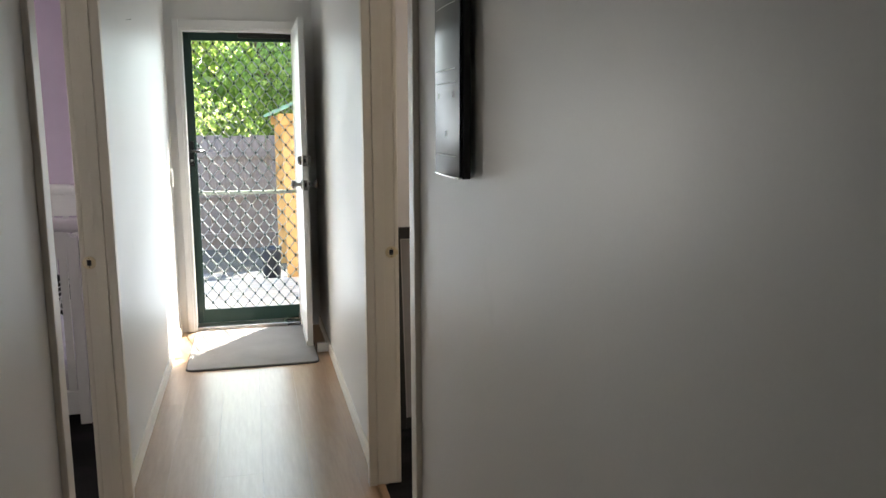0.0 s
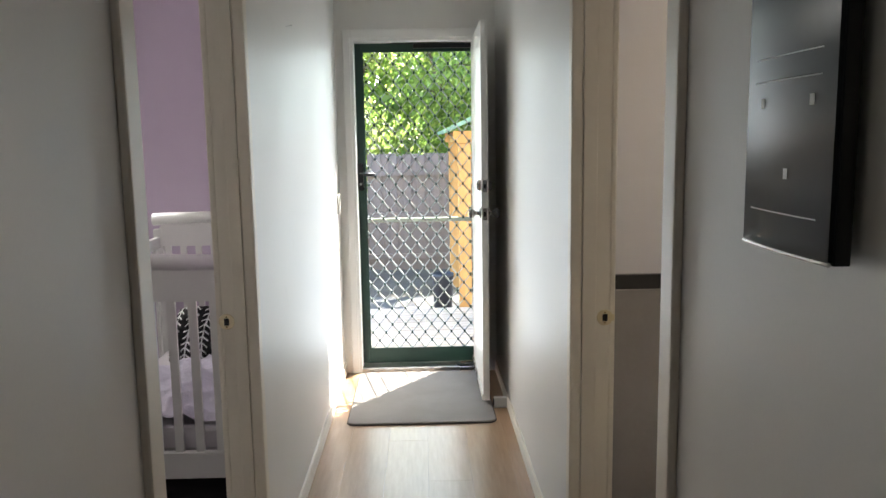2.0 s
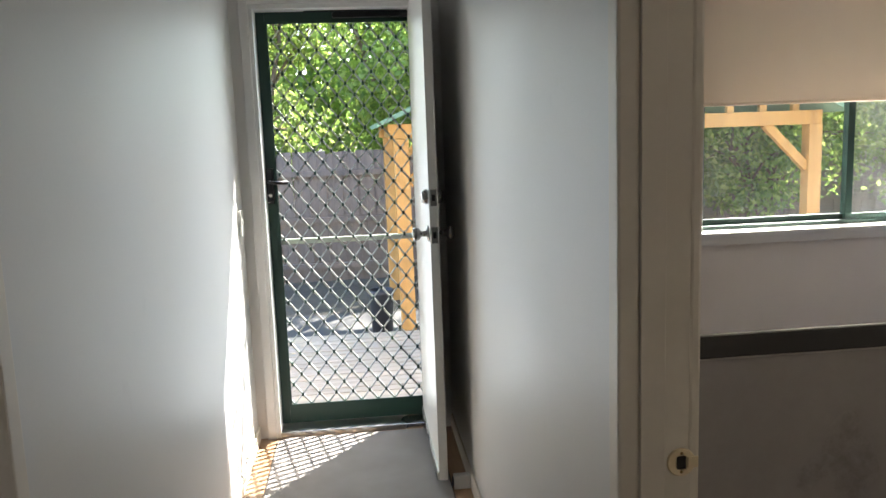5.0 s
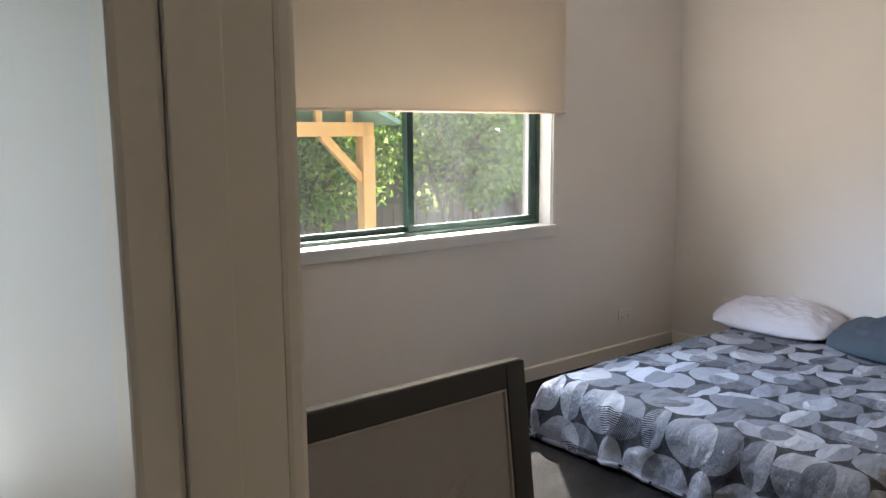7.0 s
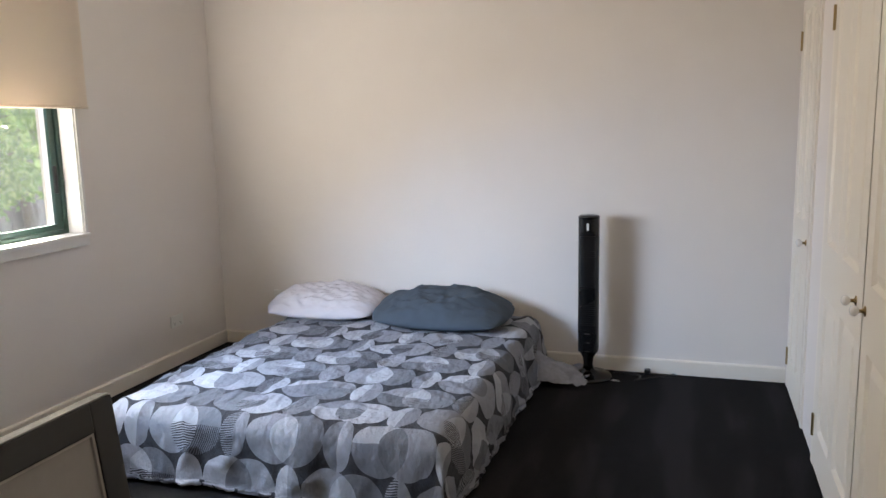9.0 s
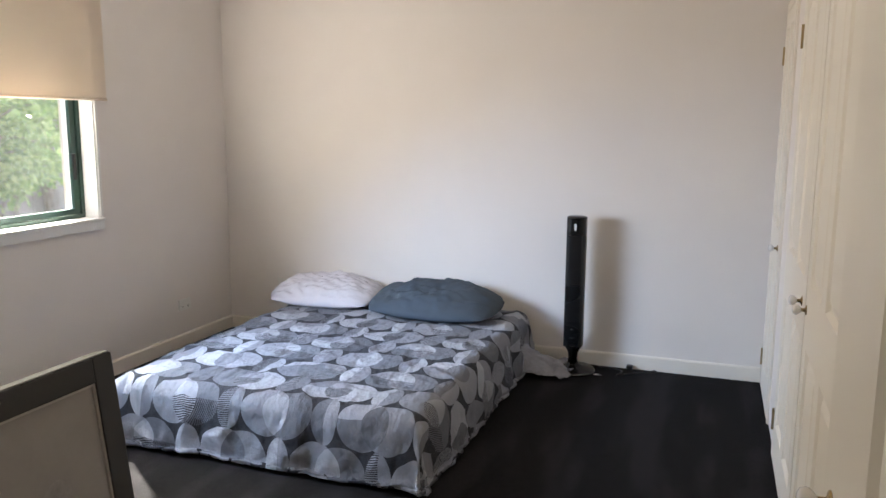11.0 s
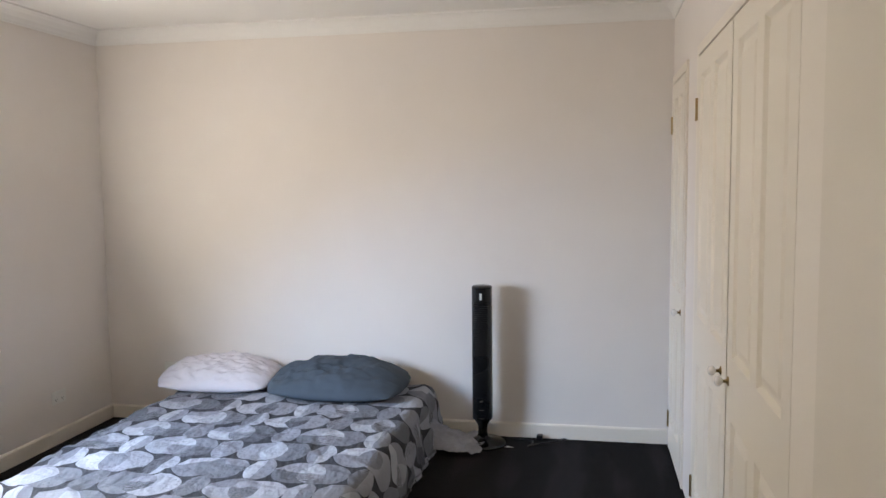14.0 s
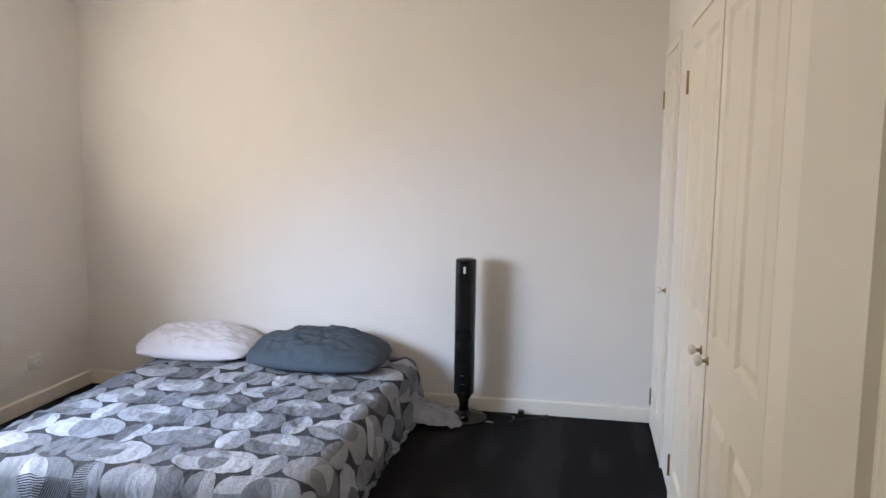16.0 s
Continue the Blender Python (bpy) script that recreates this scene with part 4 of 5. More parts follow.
duvet = thing("duvet", pose(BX0, BY0, 0.010), "disc-print grey and black cotton duvet spread over the mattress", "duvet")
cover = part("cover", duvet_mesh(), M_DUVET, duvet, "", True)
thick = cover.modifiers.new("thickness", "SOLIDIFY")
hem = []
for k in range(70):
    v = 0.02 + (BY1 - BY0 - 0.04) * k / 69
    hem.append((0.012 + 0.022 * noise.noise(Vector((v * 8.0, 3.1, 0))), v, 0.020 + 0.010 * noise.noise(Vector((v * 9.0, 6.2, 0)))))
part("hem", sweep(hem, [0.015 + 0.006 * noise.noise(Vector((k * 0.6, 0, 1))) for k in range(70)], 8), M_PILLOW_W, duvet, "pale underside showing at the hem", True)
thick.thickness, thick.offset = 0.012, -1.0


def pillow(name, m, w, d, h, mat, label, seed):
    """A filled pillow: pinched corners, uneven swell and creases."""
    n = 56
    bm = bmesh.new()
    tops, bots = [], []
    for i in range(n + 1):
        a = i / n * 2 - 1
        rt, rb = [], []
        for j in range(n + 1):
            b = j / n * 2 - 1
            edge = max(0.0, (1 - abs(a) ** 2.6)) ** 0.7 * max(0.0, (1 - abs(b) ** 2.4)) ** 0.7
            wob = 1 + 0.03 * noise.noise(Vector((a * 3 + seed, b * 3, 2)))
            x, y = a * w / 2 * math.sqrt(1 - 0.30 * b * b) * wob, b * d / 2 * math.sqrt(1 - 0.30 * a * a) * wob
            q = 0.030 * noise.noise(Vector((a * 2.2 + seed, b * 2.2, seed))) + 0.016 * noise.noise(Vector((a * 6 + seed, b * 7, seed))) + 0.013 * (1 - abs(noise.noise(Vector((a * 2.6 + b * 1.5 + seed, b * 2.4 - a, seed + 4))))) ** 7 + 0.010 * (1 - abs(noise.noise(Vector((a * 6 - b * 3 + seed, b * 6, seed + 7))))) ** 5 - 0.012
            rt.append(bm.verts.new((x, y, h * 0.36 + h * 0.64 * edge + q * edge)))
            rb.append(rt[-1] if i in (0, n) or j in (0, n) else bm.verts.new((x, y, h * 0.36 - h * 0.36 * edge)))
        tops.append(rt)
        bots.append(rb)
    for i in range(n):
        for j in range(n):
            bm.faces.new((tops[i][j], tops[i + 1][j], tops[i + 1][j + 1], tops[i][j + 1]))
            q = (bots[i][j], bots[i][j + 1], bots[i + 1][j + 1], bots[i + 1][j])
            if not all(a is b for a, b in zip(q, (tops[i][j], tops[i][j + 1], tops[i + 1][j + 1], tops[i + 1][j]))):
                bm.faces.new(q)
    p = part(name, bm, mat, None, "", True)
    p.matrix_basis = m
    return tagged(p, label, "pillow", "bed pillows")


pillow("pillow", pose(4.735, 5.300, 0.300, 9, 0, -88), 0.73, 0.44, 0.175, M_PILLOW_W, "crumpled white cotton pillow at the bed head", 1.0)
pillow("pillow", pose(4.680, 4.545, 0.298, 8, 0, -92), 0.82, 0.50, 0.195, M_PILLOW_G, "slate-blue cotton pillow at the bed head", 5.0)

# bunched end of a sheet hanging out at the bed head
bm = bmesh.new()
n = 26
g = []
for i in range(n + 1):
    r = []
    for j in range(n + 1):
        a, b = i / n, j / n
        z = 0.012 + 0.11 * (1 - b) ** 1.5 * (1 - abs(2 * a - 1) ** 2) + 0.022 * (1 + noise.noise(Vector((a * 5, b * 5, 2)))) + 0.012 * noise.noise(Vector((a * 14, b * 12, 6)))
        r.append(bm.verts.new((0.34 * (a - 0.5) + 0.03 * noise.noise(Vector((a * 4, b * 4, 8))), -0.30 * b + 0.03 * noise.noise(Vector((a * 4, b * 3, 3))), max(0.008, z))))
    g.append(r)
for i in range(n):
    for j in range(n):
        bm.faces.new((g[i][j], g[i][j + 1], g[i + 1][j + 1], g[i + 1][j]))
M_SHEETG = plain("grey_cotton_sheet", (0.26, 0.26, 0.285), 0.9, vary=0.2, big=9, fine=50, relief=0.5, depth=0.01)
hang = part("bed_sheet", bm, M_SHEETG, None, "", True)
hang.matrix_basis = pose(4.71, 4.020, 0.004)
tagged(hang, "bunched grey cotton sheet trailing off the mattress onto carpet", "bed sheet")

# tower fan
fan = thing("tower_fan", pose(4.800, 3.735, 0.006, 0, 0, -90), "black plastic tower fan standing on a round base by the wall", "tower fan")
part("base", lathe([(0.135, 0.0), (0.138, 0.008), (0.120, 0.018), (0.060, 0.028), (0.036, 0.040), (0.030, 0.050)], 32), M_GLOSSBLACK, fan, "", True)
part("neck", lathe([(0.030, 0.046), (0.026, 0.075), (0.030, 0.110), (0.050, 0.145), (0.055, 0.160)], 24), M_GLOSSBLACK, fan, "", True)
body = prism([(0.056 * math.copysign(abs(math.cos(a)) ** 0.6, math.cos(a)), 0.052 * math.copysign(abs(math.sin(a)) ** 0.6, math.sin(a))) for a in [2 * math.pi * k / 28 for k in range(28)]], 0, 0.75)
body.transform(Matrix.Translation((0, 0, 0.150)) @ Matrix.Rotation(math.radians(90), 4, "X") @ Matrix.Diagonal((1, -1, 1, 1)))
bmesh.ops.recalc_face_normals(body, faces=body.faces[:])
zs = [v.co.z for v in body.verts]
body.transform(Matrix.Translation((0, 0, 0.150 - min(zs))))
column = part("column", body, M_BLACK, fan)
part("cap", lathe([(0.058, 0.896), (0.058, 0.905), (0.050, 0.912), (0.001, 0.914)], 28), M_GLOSSBLACK, fan, "", True)
for k in range(46):
    z = 0.300 + k * 0.0115
    part("slat", boxes((-0.040, 0.040, -0.0545, -0.050, z, z + 0.006)), M_BLACK, column)
part("display", boxes((-0.006, 0.006, -0.0575, -0.053, 0.835, 0.872)), M_MARK, column, "pale indicator window")
for z in (0.205, 0.255):
    part("brand_bar", boxes((-0.014, 0.014, -0.0565, -0.053, z, z + 0.005)), M_STEEL, column)

cord = thing("extension_lead", pose(4.80, 3.60, 0.006), "loose black extension lead lying on the carpet", "extension lead")
pts = []
for k in range(60):
    a = k / 59
    pts.append((0.03 + 0.07 * math.sin(a * 9) + 0.02 * a, 0.05 - 0.42 * a + 0.05 * math.sin(a * 14), 0.005 + 0.004 * (1 + math.sin(a * 21))))
part("cable", sweep(pts, 0.0038, 8), M_BLACK, cord, "", True)
part("plug", boxes((0.095, 0.135, -0.20, -0.165, 0.0, 0.028), bevel=0.006), M_BLACK, cord)
tag = thing("paper_tag", pose(4.745, 3.580, 0.008, 8, 12, 30), "small white tag lying beside the fan cord", "tag")
part("card", boxes((-0.014, 0.014, -0.022, 0.022, 0.0, 0.0015), bevel=0.0004), M_SOCKET, tag)
part("fold", boxes((-0.014, 0.014, -0.004, 0.010, 0.0018, 0.006), bevel=0.001), M_SOCKET, tag)

# ---- nursery: cot with bedding ----
CX0, CX1, CY0, CY1 = -1.320, -0.560, 4.540, 5.880
cot = thing("cot", pose(CX0, CY0, 0.006), "white painted slatted cot standing against the lilac wall", "cot")
cw, cd = CX1 - CX0, CY1 - CY0


def cot_end(y, top, arch):
    for x in (0.0, cw - 0.05):
        part("post", boxes((x, x + 0.05, y - 0.022, y + 0.022, 0.0, top - 0.06), bevel=0.004), M_WHITE, cot)
    n = 14
    outline = [(0.0, top - 0.16), (cw, top - 0.16)] + [(cw * (1 - i / n), top - 0.085 + 0.085 * min(1, (1 - abs(2 * i / n - 1) ** 6)) * arch) for i in range(n + 1)]
    part("top_panel", prism(outline, y - 0.020, y + 0.020), M_WHITE, cot)
    part("top_rail", sweep([(0.0, y, top - 0.005), (cw / 2, y, top + 0.003), (cw, y, top - 0.005)], 0.036, 12), M_WHITE, cot, "", True)
    part("bottom_rail", boxes((0.05, cw - 0.05, y - 0.016, y + 0.016, 0.05, 0.165), bevel=0.004), M_WHITE, cot)
    for k in range(8):
        x = 0.075 + (cw - 0.15) * k / 7
        part("slat", boxes((x - 0.017, x + 0.017, y - 0.008, y + 0.008, 0.165, top - 0.16)), M_WHITE, cot)


cot_end(0.0, 0.975, 1.0)
cot_end(cd, 1.030, 1.0)
for x in (0.025, cw - 0.025):
    part("side_rail", boxes((x - 0.014, x + 0.014, 0.022, cd - 0.022, 0.86, 0.925), bevel=0.005), M_WHITE, cot)
    part("side_rail", boxes((x - 0.014, x + 0.014, 0.022, cd - 0.022, 0.08, 0.165), bevel=0.005), M_WHITE, cot)
    for k in range(14):
        y = 0.09 + (cd - 0.18) * k / 13
        part("slat", boxes((x - 0.008, x + 0.008, y - 0.016, y + 0.016, 0.165, 0.86)), M_WHITE, cot)
part("mattress_base", boxes((0.04, cw - 0.04, 0.03, cd - 0.03, 0.12, 0.15)), M_WHITE, cot)
part("mattress", boxes((0.045, cw - 0.045, 0.035, cd - 0.035, 0.15, 0.26), bevel=0.02), M_PILLOW_W, cot)
bm = bmesh.new()
n = 60
g = []
for i in range(n + 1):
    r = []
    for j in range(n + 1):
        a, b = i / n, j / n
        rise = 0.10 * max(0.0, 1 - abs(a - 0.62) * 2.2) * max(0.0, 1 - abs(b - 0.45) * 1.9)
        z = 0.278 + rise + 0.035 * noise.noise(Vector((a * 3, b * 4, 1))) + 0.020 * noise.noise(Vector((a * 9 + b * 4, b * 7, 5))) + 0.030 * (1 - abs(noise.noise(Vector((a * 4 - b * 2, b * 5 + a * 2, 3))))) ** 6
        r.append(bm.verts.new((0.06 + (cw - 0.12) * a, 0.05 + (cd - 0.42) * b, max(0.264, z))))
    g.append(r)
for i in range(n):
    for j in range(n):
        bm.faces.new((g[i][j], g[i + 1][j], g[i + 1][j + 1], g[i][j + 1]))
sheet = part("cot_sheet", bm, M_SHEET, None, "", True)
sheet.matrix_basis = pose(CX0, CY0, 0.006)
tagged(sheet, "rumpled pale lilac sheet in the cot", "sheet")


def arrow_print():
    m, nt, lk, bs = material("arrow_print_cotton")
    tc = nt.new("ShaderNodeTexCoord")
    sp = nt.new("ShaderNodeSeparateXYZ")
    lk.new(tc.outputs["Object"], sp.inputs[0])
    fx = math_node(nt, lk, "ABSOLUTE", math_node(nt, lk, "SUBTRACT", math_node(nt, lk, "FRACT", math_node(nt, lk, "DIVIDE", sp.outputs[0], 0.085)), 0.5))
    fz = math_node(nt, lk, "FRACT", math_node(nt, lk, "ADD", math_node(nt, lk, "DIVIDE", sp.outputs[1], 0.035), math_node(nt, lk, "MULTIPLY", fx, 1.6)))
    chev = math_node(nt, lk, "MULTIPLY", math_node(nt, lk, "LESS_THAN", fz, 0.28), math_node(nt, lk, "LESS_THAN", fx, 0.36))
    shaft = math_node(nt, lk, "LESS_THAN", fx, 0.05)
    lk.new(mixrgb(nt, lk, math_node(nt, lk, "MAXIMUM", chev, shaft), (0.010, 0.010, 0.011), (0.7, 0.7, 0.7)), bs.inputs["Base Color"])
    bs.inputs["Roughness"].default_value = 0.9
    bump(nt, lk, bs, grain(nt, lk, 40, 4), 0.2, 0.004)
    return m


cp = pillow("cushion", pose(CX0 + 0.300, CY1 - 0.20, 0.36, 66, 5, -6), 0.34, 0.38, 0.13, arrow_print(), "black cushion printed with white arrows in the cot", 9.0)
tagged(cp, "black cushion printed with white arrows in the cot", "cushion", "nursery bedding")

# ---- outside ----
GZ = -0.42
structure(part("ground", boxes((-120, 120, YO, 220, GZ - 0.3, GZ)), M_GROUND), "dry bark-strewn garden soil", "ground")
structure(part("roof_eave", boxes((NX - 1, BX + 1.5, YO, 6.850, 2.400, 2.430)), M_SOFFIT), "white lined eave over the back wall", "eave")
structure(part("fascia", boxes((NX - 1, BX + 1.5, 6.850, 6.875, 2.350, 2.520)), M_GREEN), "green fascia board along the eave", "fascia")
structure(part("roof", boxes((NX - 1, BX + 1.5, Y0 - 1, 6.875, 2.565, 2.70)), M_ROOFGREEN), "roof over the house", "roof")
wall("wall_outer_face", M_BRICKOUT, "rendered outer face of the house", (NX, NW[0], YO, YO + 0.02, -0.4, 2.40), (NW[1], ED[0], YO, YO + 0.02, -0.4, 2.40), (ED[1], BW[0], YO, YO + 0.02, -0.4, 2.40), (BW[1], BX + 0.5, YO, YO + 0.02, -0.4, 2.40),
     (NW[0], NW[1], YO, YO + 0.02, -0.4, NW[2]), (BW[0], BW[1], YO, YO + 0.02, -0.4, BW[2]), (ED[0], ED[1], YO, YO + 0.02, -0.4, -0.03))


def deck_wood():
    m, nt, lk, bs = material("weathered_decking")
    s = grain(nt, lk, 5.0, 5, (0.7, 9, 9))
    f = grain(nt, lk, 50.0, 4, (0.5, 6, 6))
    c = ramp(nt, lk, s, ((0.3, (0.42, 0.365, 0.29)), (0.7, (0.66, 0.58, 0.48))))
    oi = nt.new("ShaderNodeObjectInfo")
    c = mixrgb(nt, lk, 1.0, c, ramp(nt, lk, oi.outputs["Random"], ((0, (0.8, 0.8, 0.8)), (1, (1.0, 0.98, 0.95)))), "MULTIPLY")
    lk.new(c, bs.inputs["Base Color"])
    bs.inputs["Roughness"].default_value = 0.85
    bump(nt, lk, bs, f, 0.4, 0.003)
    return m


M_DECK = deck_wood()
deck = structure(new("deck"), "weathered timber deck outside the back door", "deck")
deck.matrix_basis = pose(-3.5, 6.43, -0.10)
bmd = bpy.data.meshes.new("board")
bm = boxes((0, 9.5, 0, 0.088, -0.022, 0), bevel=0.003)
bm.to_mesh(bmd)
bm.free()
bmd.materials.append(M_DECK)
for k in range(22):
    shared("board", bmd, deck, pose(0, 0.0955 * k, 0.0012 * ((k * 7) % 3 - 1)))
part("joist", boxes((0, 9.5, 2.02, 2.09, -0.32, -0.024)), M_DECK, deck)
part("joist", boxes((0, 9.5, 0.02, 0.07, -0.32, -0.024)), M_DECK, deck)

# timber shelter with a green roof beyond the deck
GY, PZ = 8.62, 0.115
shelter = thing("garden_shelter", pose(0.62, GY, GZ), "orange treated-pine garden shelter with green gable roof", "shelter")
BT = 1.535 - GZ
SPAN = 3.42
for x in (0.0, SPAN):
    for y in (0.0, 2.6):
        part("post", boxes((x - PZ / 2, x + PZ / 2, y - PZ / 2, y + PZ / 2, 0, BT - 0.115), bevel=0.004), M_PINE, shelter)
for y in (0.0, 2.6):
    part("beam", boxes((-0.10, SPAN + 0.06, y - 0.045, y + 0.045, BT - 0.115, BT), bevel=0.004), M_PINE, shelter)
    for x, s in ((0.0, 1), (SPAN, -1)):
        bm = boxes((-0.035, 0.035, -0.030, 0.030, 0, 0.52), bevel=0.003)
        bm.transform(pose(x + s * (PZ / 2 - 0.01), y, BT - 0.115 - 0.355, 0, 45 * s, 0))
        part("brace", bm, M_PINE, shelter)
for x in (0.0, SPAN):
    part("beam", boxes((x - 0.045, x + 0.045, 0.045, 2.555, BT - 0.115, BT), bevel=0.004), M_PINE, shelter)
for k in range(12):
    x = 0.16 + k * (SPAN - 0.32) / 11
    part("gable_slat", boxes((x - 0.03, x + 0.03, -0.02, 0.02, BT, BT + 0.10 + 0.62 * (1 - abs(2 * k / 11 - 1)))), M_PINE, shelter)
for s in (1, -1):
    bm = boxes((0, SPAN / 2 + 0.36, -0.25, 2.85, 0, 0.035))
    bm.transform(pose(SPAN / 2, 0, BT + 0.82, 0, 24, 0) if s == 1 else pose(SPAN / 2, 2.6, BT + 0.82, 0, 24, 180))
    part("roof_sheet", bm, M_ROOFGREEN, shelter, "green sheet roofing")

# paling fence round the garden
pal = bpy.data.meshes.new("paling")
bm = boxes((0, 0.118, 0, 0.016, 0, 1.75), bevel=0.003)
bm.to_mesh(pal)
bm.free()
pal.materials.append(M_FENCE)
rnd = random.Random(4)


def fence_run(x, y, rz, count, z, label):
    f = structure(new("fence"), label, "fence")
    f.matrix_basis = pose(x, y, z, 0, 0, rz)
    for k in range(count):
        shared("paling", pal, f, pose(k * 0.104, 0.017 * (k % 2), rnd.uniform(-0.02, 0.02), 0, rnd.uniform(-0.5, 0.5), 0))
    for zz in (0.25, 0.85, 1.45):
        part("fence_rail", boxes((0, count * 0.104, -0.040, -0.002, zz, zz + 0.07)), M_FENCE, f)
    for k in range(0, count, 23):
        part("fence_post", boxes((k * 0.104, k * 0.104 + 0.10, 0.078, 0.165, 0, 1.70)), M_FENCE, f)
    return f


fence_run(-9.0, 12.6, 0, 250, GZ - 0.08, "weathered grey-brown paling fence behind the garden")
structure(part("path", boxes((-4, 2.2, 9.6, 10.5, GZ, GZ + 0.03), bevel=0.008), M_CONCRETE), "grey concrete garden path below the fence", "path")
tub = thing("planter_tub", pose(0.42, 9.20, GZ), "narrow dark grey plastic planter tub by the shelter", "planter")
part("tub", lathe([(0.085, 0), (0.105, 0.48), (0.112, 0.49), (0.112, 0.53), (0.098, 0.53), (0.094, 0.47), (0.001, 0.46)], 24), M_DARKTUB, tub, "", True)
part("soil", lathe([(0.092, 0.472), (0.001, 0.482)], 20), M_GROUND, tub)


def leaves(bm, centre, spread, count, size, rng, droop=0.4):
    for _ in range(count):
        while True:
            o = Vector((rng.uniform(-1, 1), rng.uniform(-1, 1), rng.uniform(-1, 1)))
            if o.length_squared < 1:
                break
        p = Vector(centre) + Vector((o.x * spread[0], o.y * spread[1], o.z * spread[2]))
        s = size * rng.uniform(0.6, 1.5)
        d = Vector((rng.uniform(-1, 1), rng.uniform(-1, 1), rng.uniform(-1, 0.6) - droop)).normalized()
        side = d.cross(Vector((rng.uniform(-1, 1), rng.uniform(-1, 1), rng.uniform(-1, 1)))).normalized()
        a, b, c, e = p, p + d * s * 0.5 + side * s * 0.24, p + d * s, p + d * s * 0.5 - side * s * 0.24
        bm.faces.new([bm.verts.new(q) for q in (a, b, c, e)])


def tree(x, y, h, r, seed, mat, label, low=0.35, count=2600, size=0.13, trunk=0.10, stems=3):
    rng = random.Random(seed)
    t = thing("tree", pose(x, y, GZ - 0.02), label, "tree", "garden trees")
    wood = bmesh.new()
    tips = []
    for s in range(stems):
        a = rng.uniform(0, 6.28)
        lean = rng.uniform(0.08, 0.30)
        pts, rad = [], []
        for k in range(9):
            q = k / 8
            pts.append((math.cos(a) * lean * h * q ** 1.3 + 0.06 * rng.uniform(-1, 1), math.sin(a) * lean * h * q ** 1.3 + 0.06 * rng.uniform(-1, 1), h * 0.85 * q))
            rad.append(trunk * (1 - 0.85 * q) * (0.7 if s else 1.0))
        b = sweep(pts, rad, 8)
        me = bpy.data.meshes.new("tmp")
        b.to_mesh(me)
        b.free()
        wood.from_mesh(me)
        bpy.data.meshes.remove(me)
        for k in range(3, 9):
            for _ in range(2):
                o = Vector((rng.uniform(-1, 1), rng.uniform(-1, 1), rng.uniform(-0.2, 0.9))).normalized() * r * rng.uniform(0.35, 0.9)
                p0 = Vector(pts[k])
                p1 = p0 + o
                b = sweep([p0, p0 + o * 0.5 + Vector((0, 0, 0.1)), p1], [rad[k] * 0.6 + 0.006, rad[k] * 0.4 + 0.005, 0.004], 5)
                me = bpy.data.meshes.new("tmp")
                b.to_mesh(me)
                b.free()
                wood.from_mesh(me)
                bpy.data.meshes.remove(me)
                if p1.z > h * low:
                    tips.append(p1)
                    tips.append(p0 + o * 0.6)
    part("trunk", wood, M_BARK, t, "", True)
    crown = bmesh.new()
    each = max(20, count // max(1, len(tips)))
    for p in tips:
        q = rng.uniform(0.22, 0.42) * r
        leaves(crown, p, (q, q, q * 0.75), each, size, rng)
    part("crown", crown, mat, t)
    return t


tree(-1.3, 15.5, 6.4, 2.1, 11, M_LEAF, "tall gum tree with sparse drooping leaves behind the fence", 0.25, 12480, 0.116)
tree(1.2, 14.4, 5.6, 1.8, 12, M_LEAFD, "leafy garden tree standing behind the fence", 0.2, 12480, 0.109)
tree(3.4, 15.6, 6.8, 2.2, 13, M_LEAF, "tall gum tree with pale trunk behind the fence", 0.15, 13440, 0.116, 0.14)
tree(5.0, 11.2, 3.6, 1.15, 14, M_LEAFD, "bushy green shrub beside the shelter", 0.05, 12480, 0.082, 0.05, 5)
tree(6.6, 10.6, 4.0, 1.25, 15, M_LEAF, "bright green wattle standing in the garden", 0.05, 13440, 0.082, 0.05, 5)
tree(3.2, 11.9, 3.2, 1.0, 16, M_LEAFD, "bushy shrub growing along the fence", 0.05, 10080, 0.082, 0.04, 5)
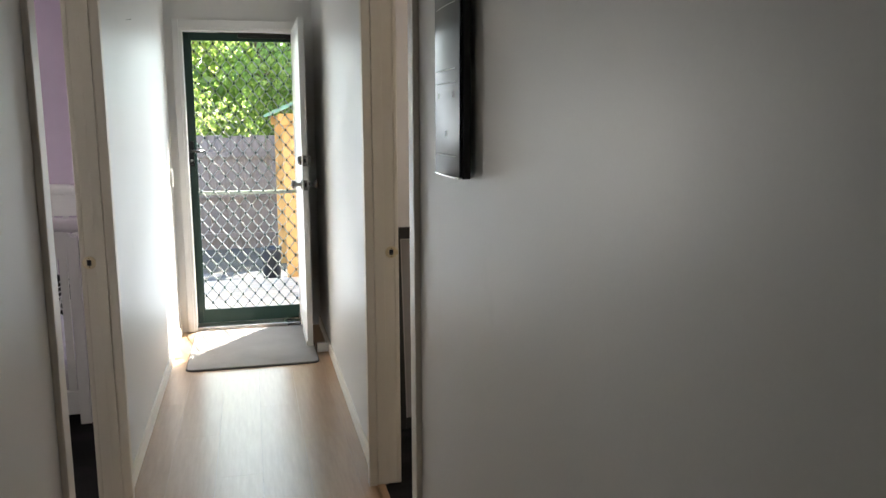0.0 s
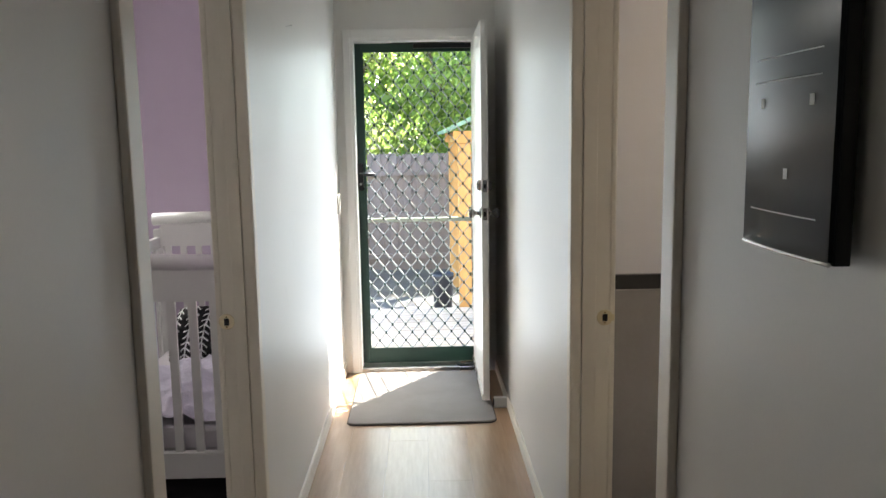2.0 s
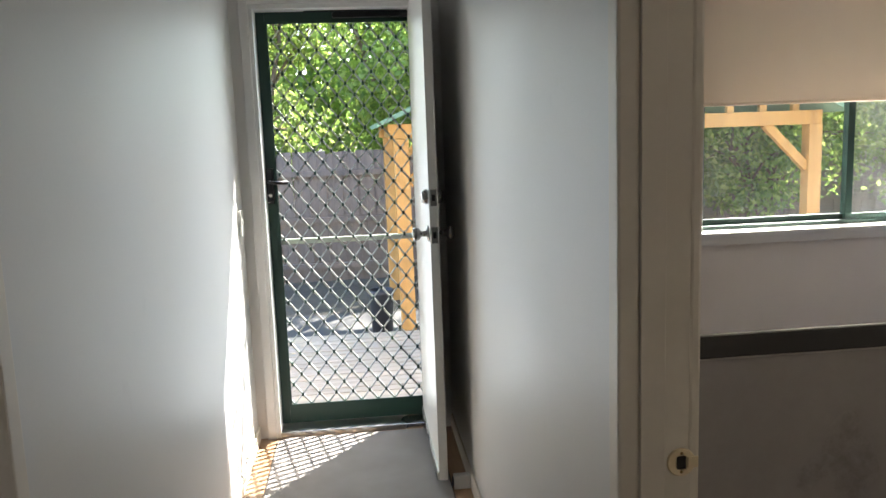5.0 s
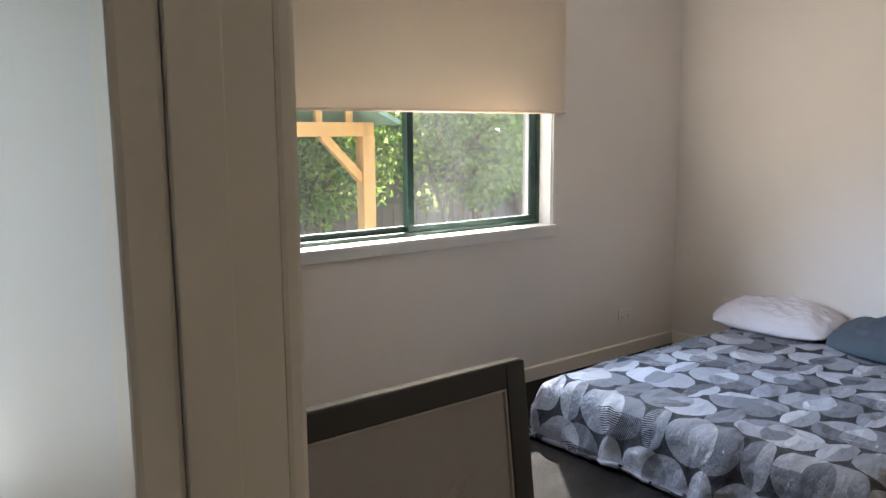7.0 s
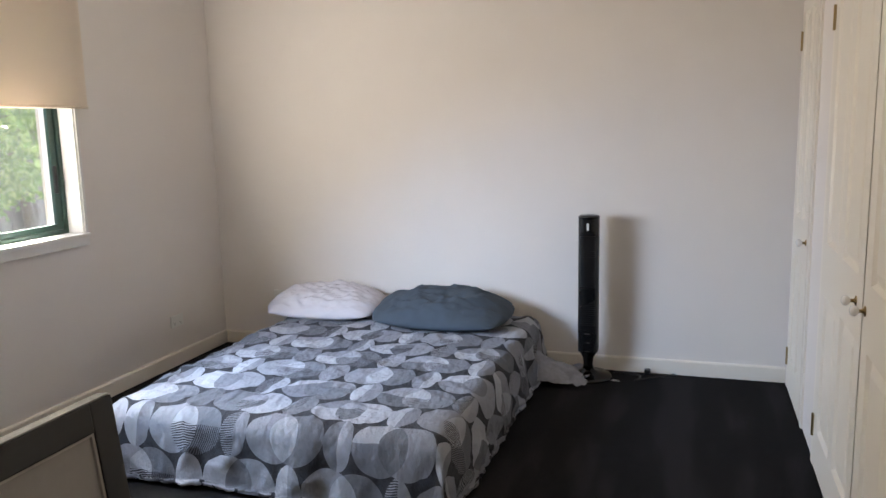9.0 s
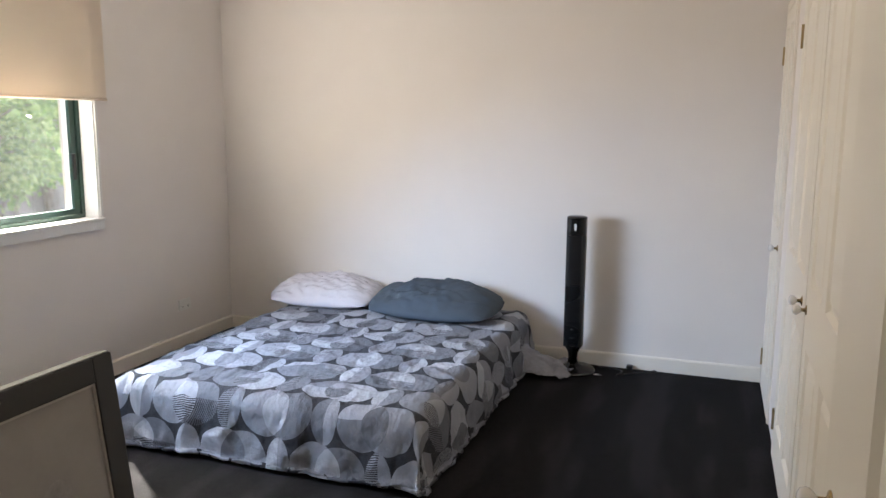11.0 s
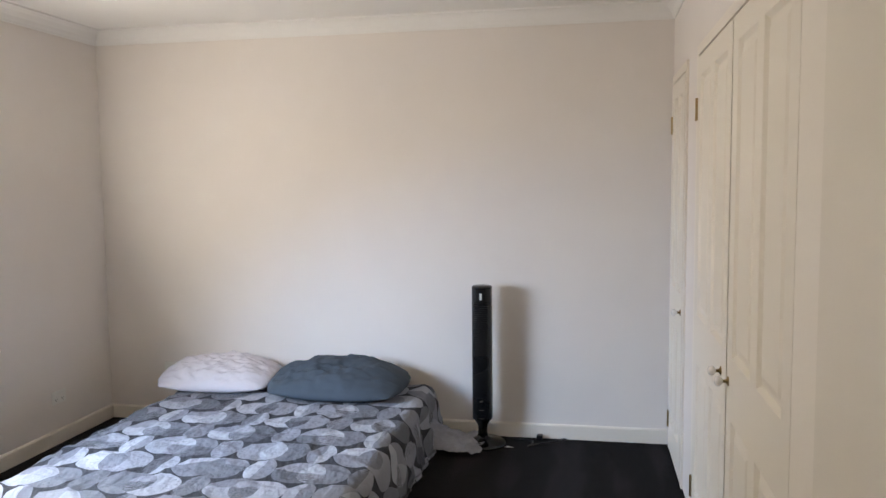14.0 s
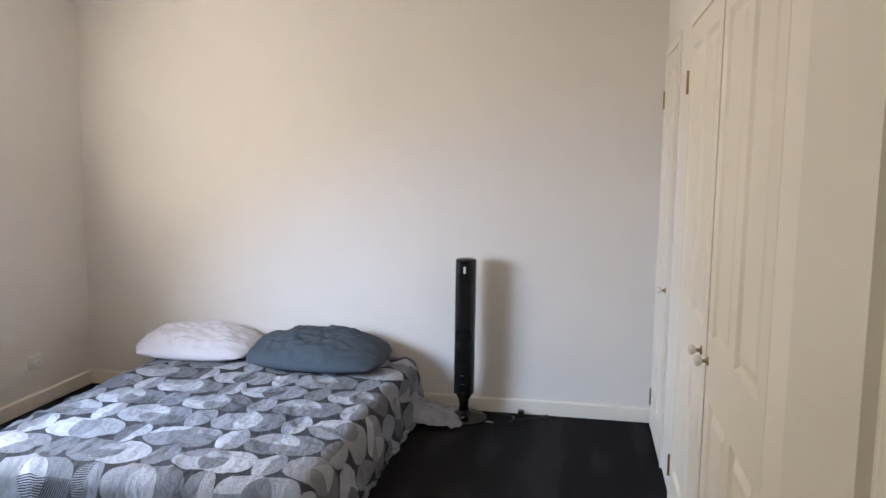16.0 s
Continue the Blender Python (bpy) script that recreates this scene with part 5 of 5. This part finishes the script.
tree(9.5, 12.4, 6.4, 2.0, 17, M_LEAF, "tall bright green gum tree standing in the garden", 0.08, 17000, 0.120, 0.09, 5)
tree(7.2, 15.0, 6.4, 2.2, 18, M_LEAFD, "tall dark tree behind the garden", 0.15, 13440, 0.116, 0.12)
tree(11.5, 14.0, 6.0, 2.2, 19, M_LEAF, "tall gum tree behind the garden", 0.12, 13440, 0.116, 0.12)
tree(-4.2, 15.2, 6.0, 2.1, 20, M_LEAFD, "tall dark tree behind the garden", 0.2, 12000, 0.116, 0.12)

tree(4.3, 11.7, 3.4, 1.0, 21, M_LEAF, "bushy shrub growing along the fence", 0.04, 11000, 0.082, 0.04, 5)
tree(7.7, 11.3, 3.2, 1.0, 22, M_LEAF, "bushy shrub growing along the fence", 0.04, 11000, 0.082, 0.04, 5)

# far woods that close the view
rng = random.Random(77)
woods = bmesh.new()
for k in range(250):
    x = -22 + 60 * rng.random()
    leaves(woods, (x, 21 + 5 * rng.random(), GZ + 0.8 + 7.6 * rng.random() ** 1.2), (2.4, 1.2, 1.6), 420, 0.34, rng)
tagged(part("far_woods", woods, M_LEAFD), "dense green trees beyond the garden", "woods", "", "stuff")

# ---- hall floor boards ----
floor = structure(new("floor"), "pale oak laminate boards laid along the hall", "floor")
part("underlay", boxes((MIDL - 0.03, BL - 0.065, Y0, YI, -0.1, -0.0085)), M_RUBBER, floor)
PWID, PLEN = 0.190, 1.26
pm = bpy.data.meshes.new("plank")
bm = boxes((0.0002, PWID - 0.0002, 0.0002, PLEN - 0.0002, -0.008, 0.0), bevel=0.0006)
bm.to_mesh(pm)
bm.free()
pm.materials.append(M_FLOOR)
row = 0
x = MIDL - 0.02
while x < BL - 0.08:
    w = min(PWID, BL - 0.062 - x)
    off = (row * 0.37) % 1.0
    y = Y0 - off * PLEN
    while y < YI + 0.02:
        a, b = max(y, Y0), min(y + PLEN, YI + 0.01)
        if b - a > 0.01:
            shared("plank", pm, floor, Matrix.Translation((x, a, 0)) @ Matrix.Diagonal((w / PWID, (b - a) / PLEN, 1, 1)))
        y += PLEN
    x += PWID
    row += 1
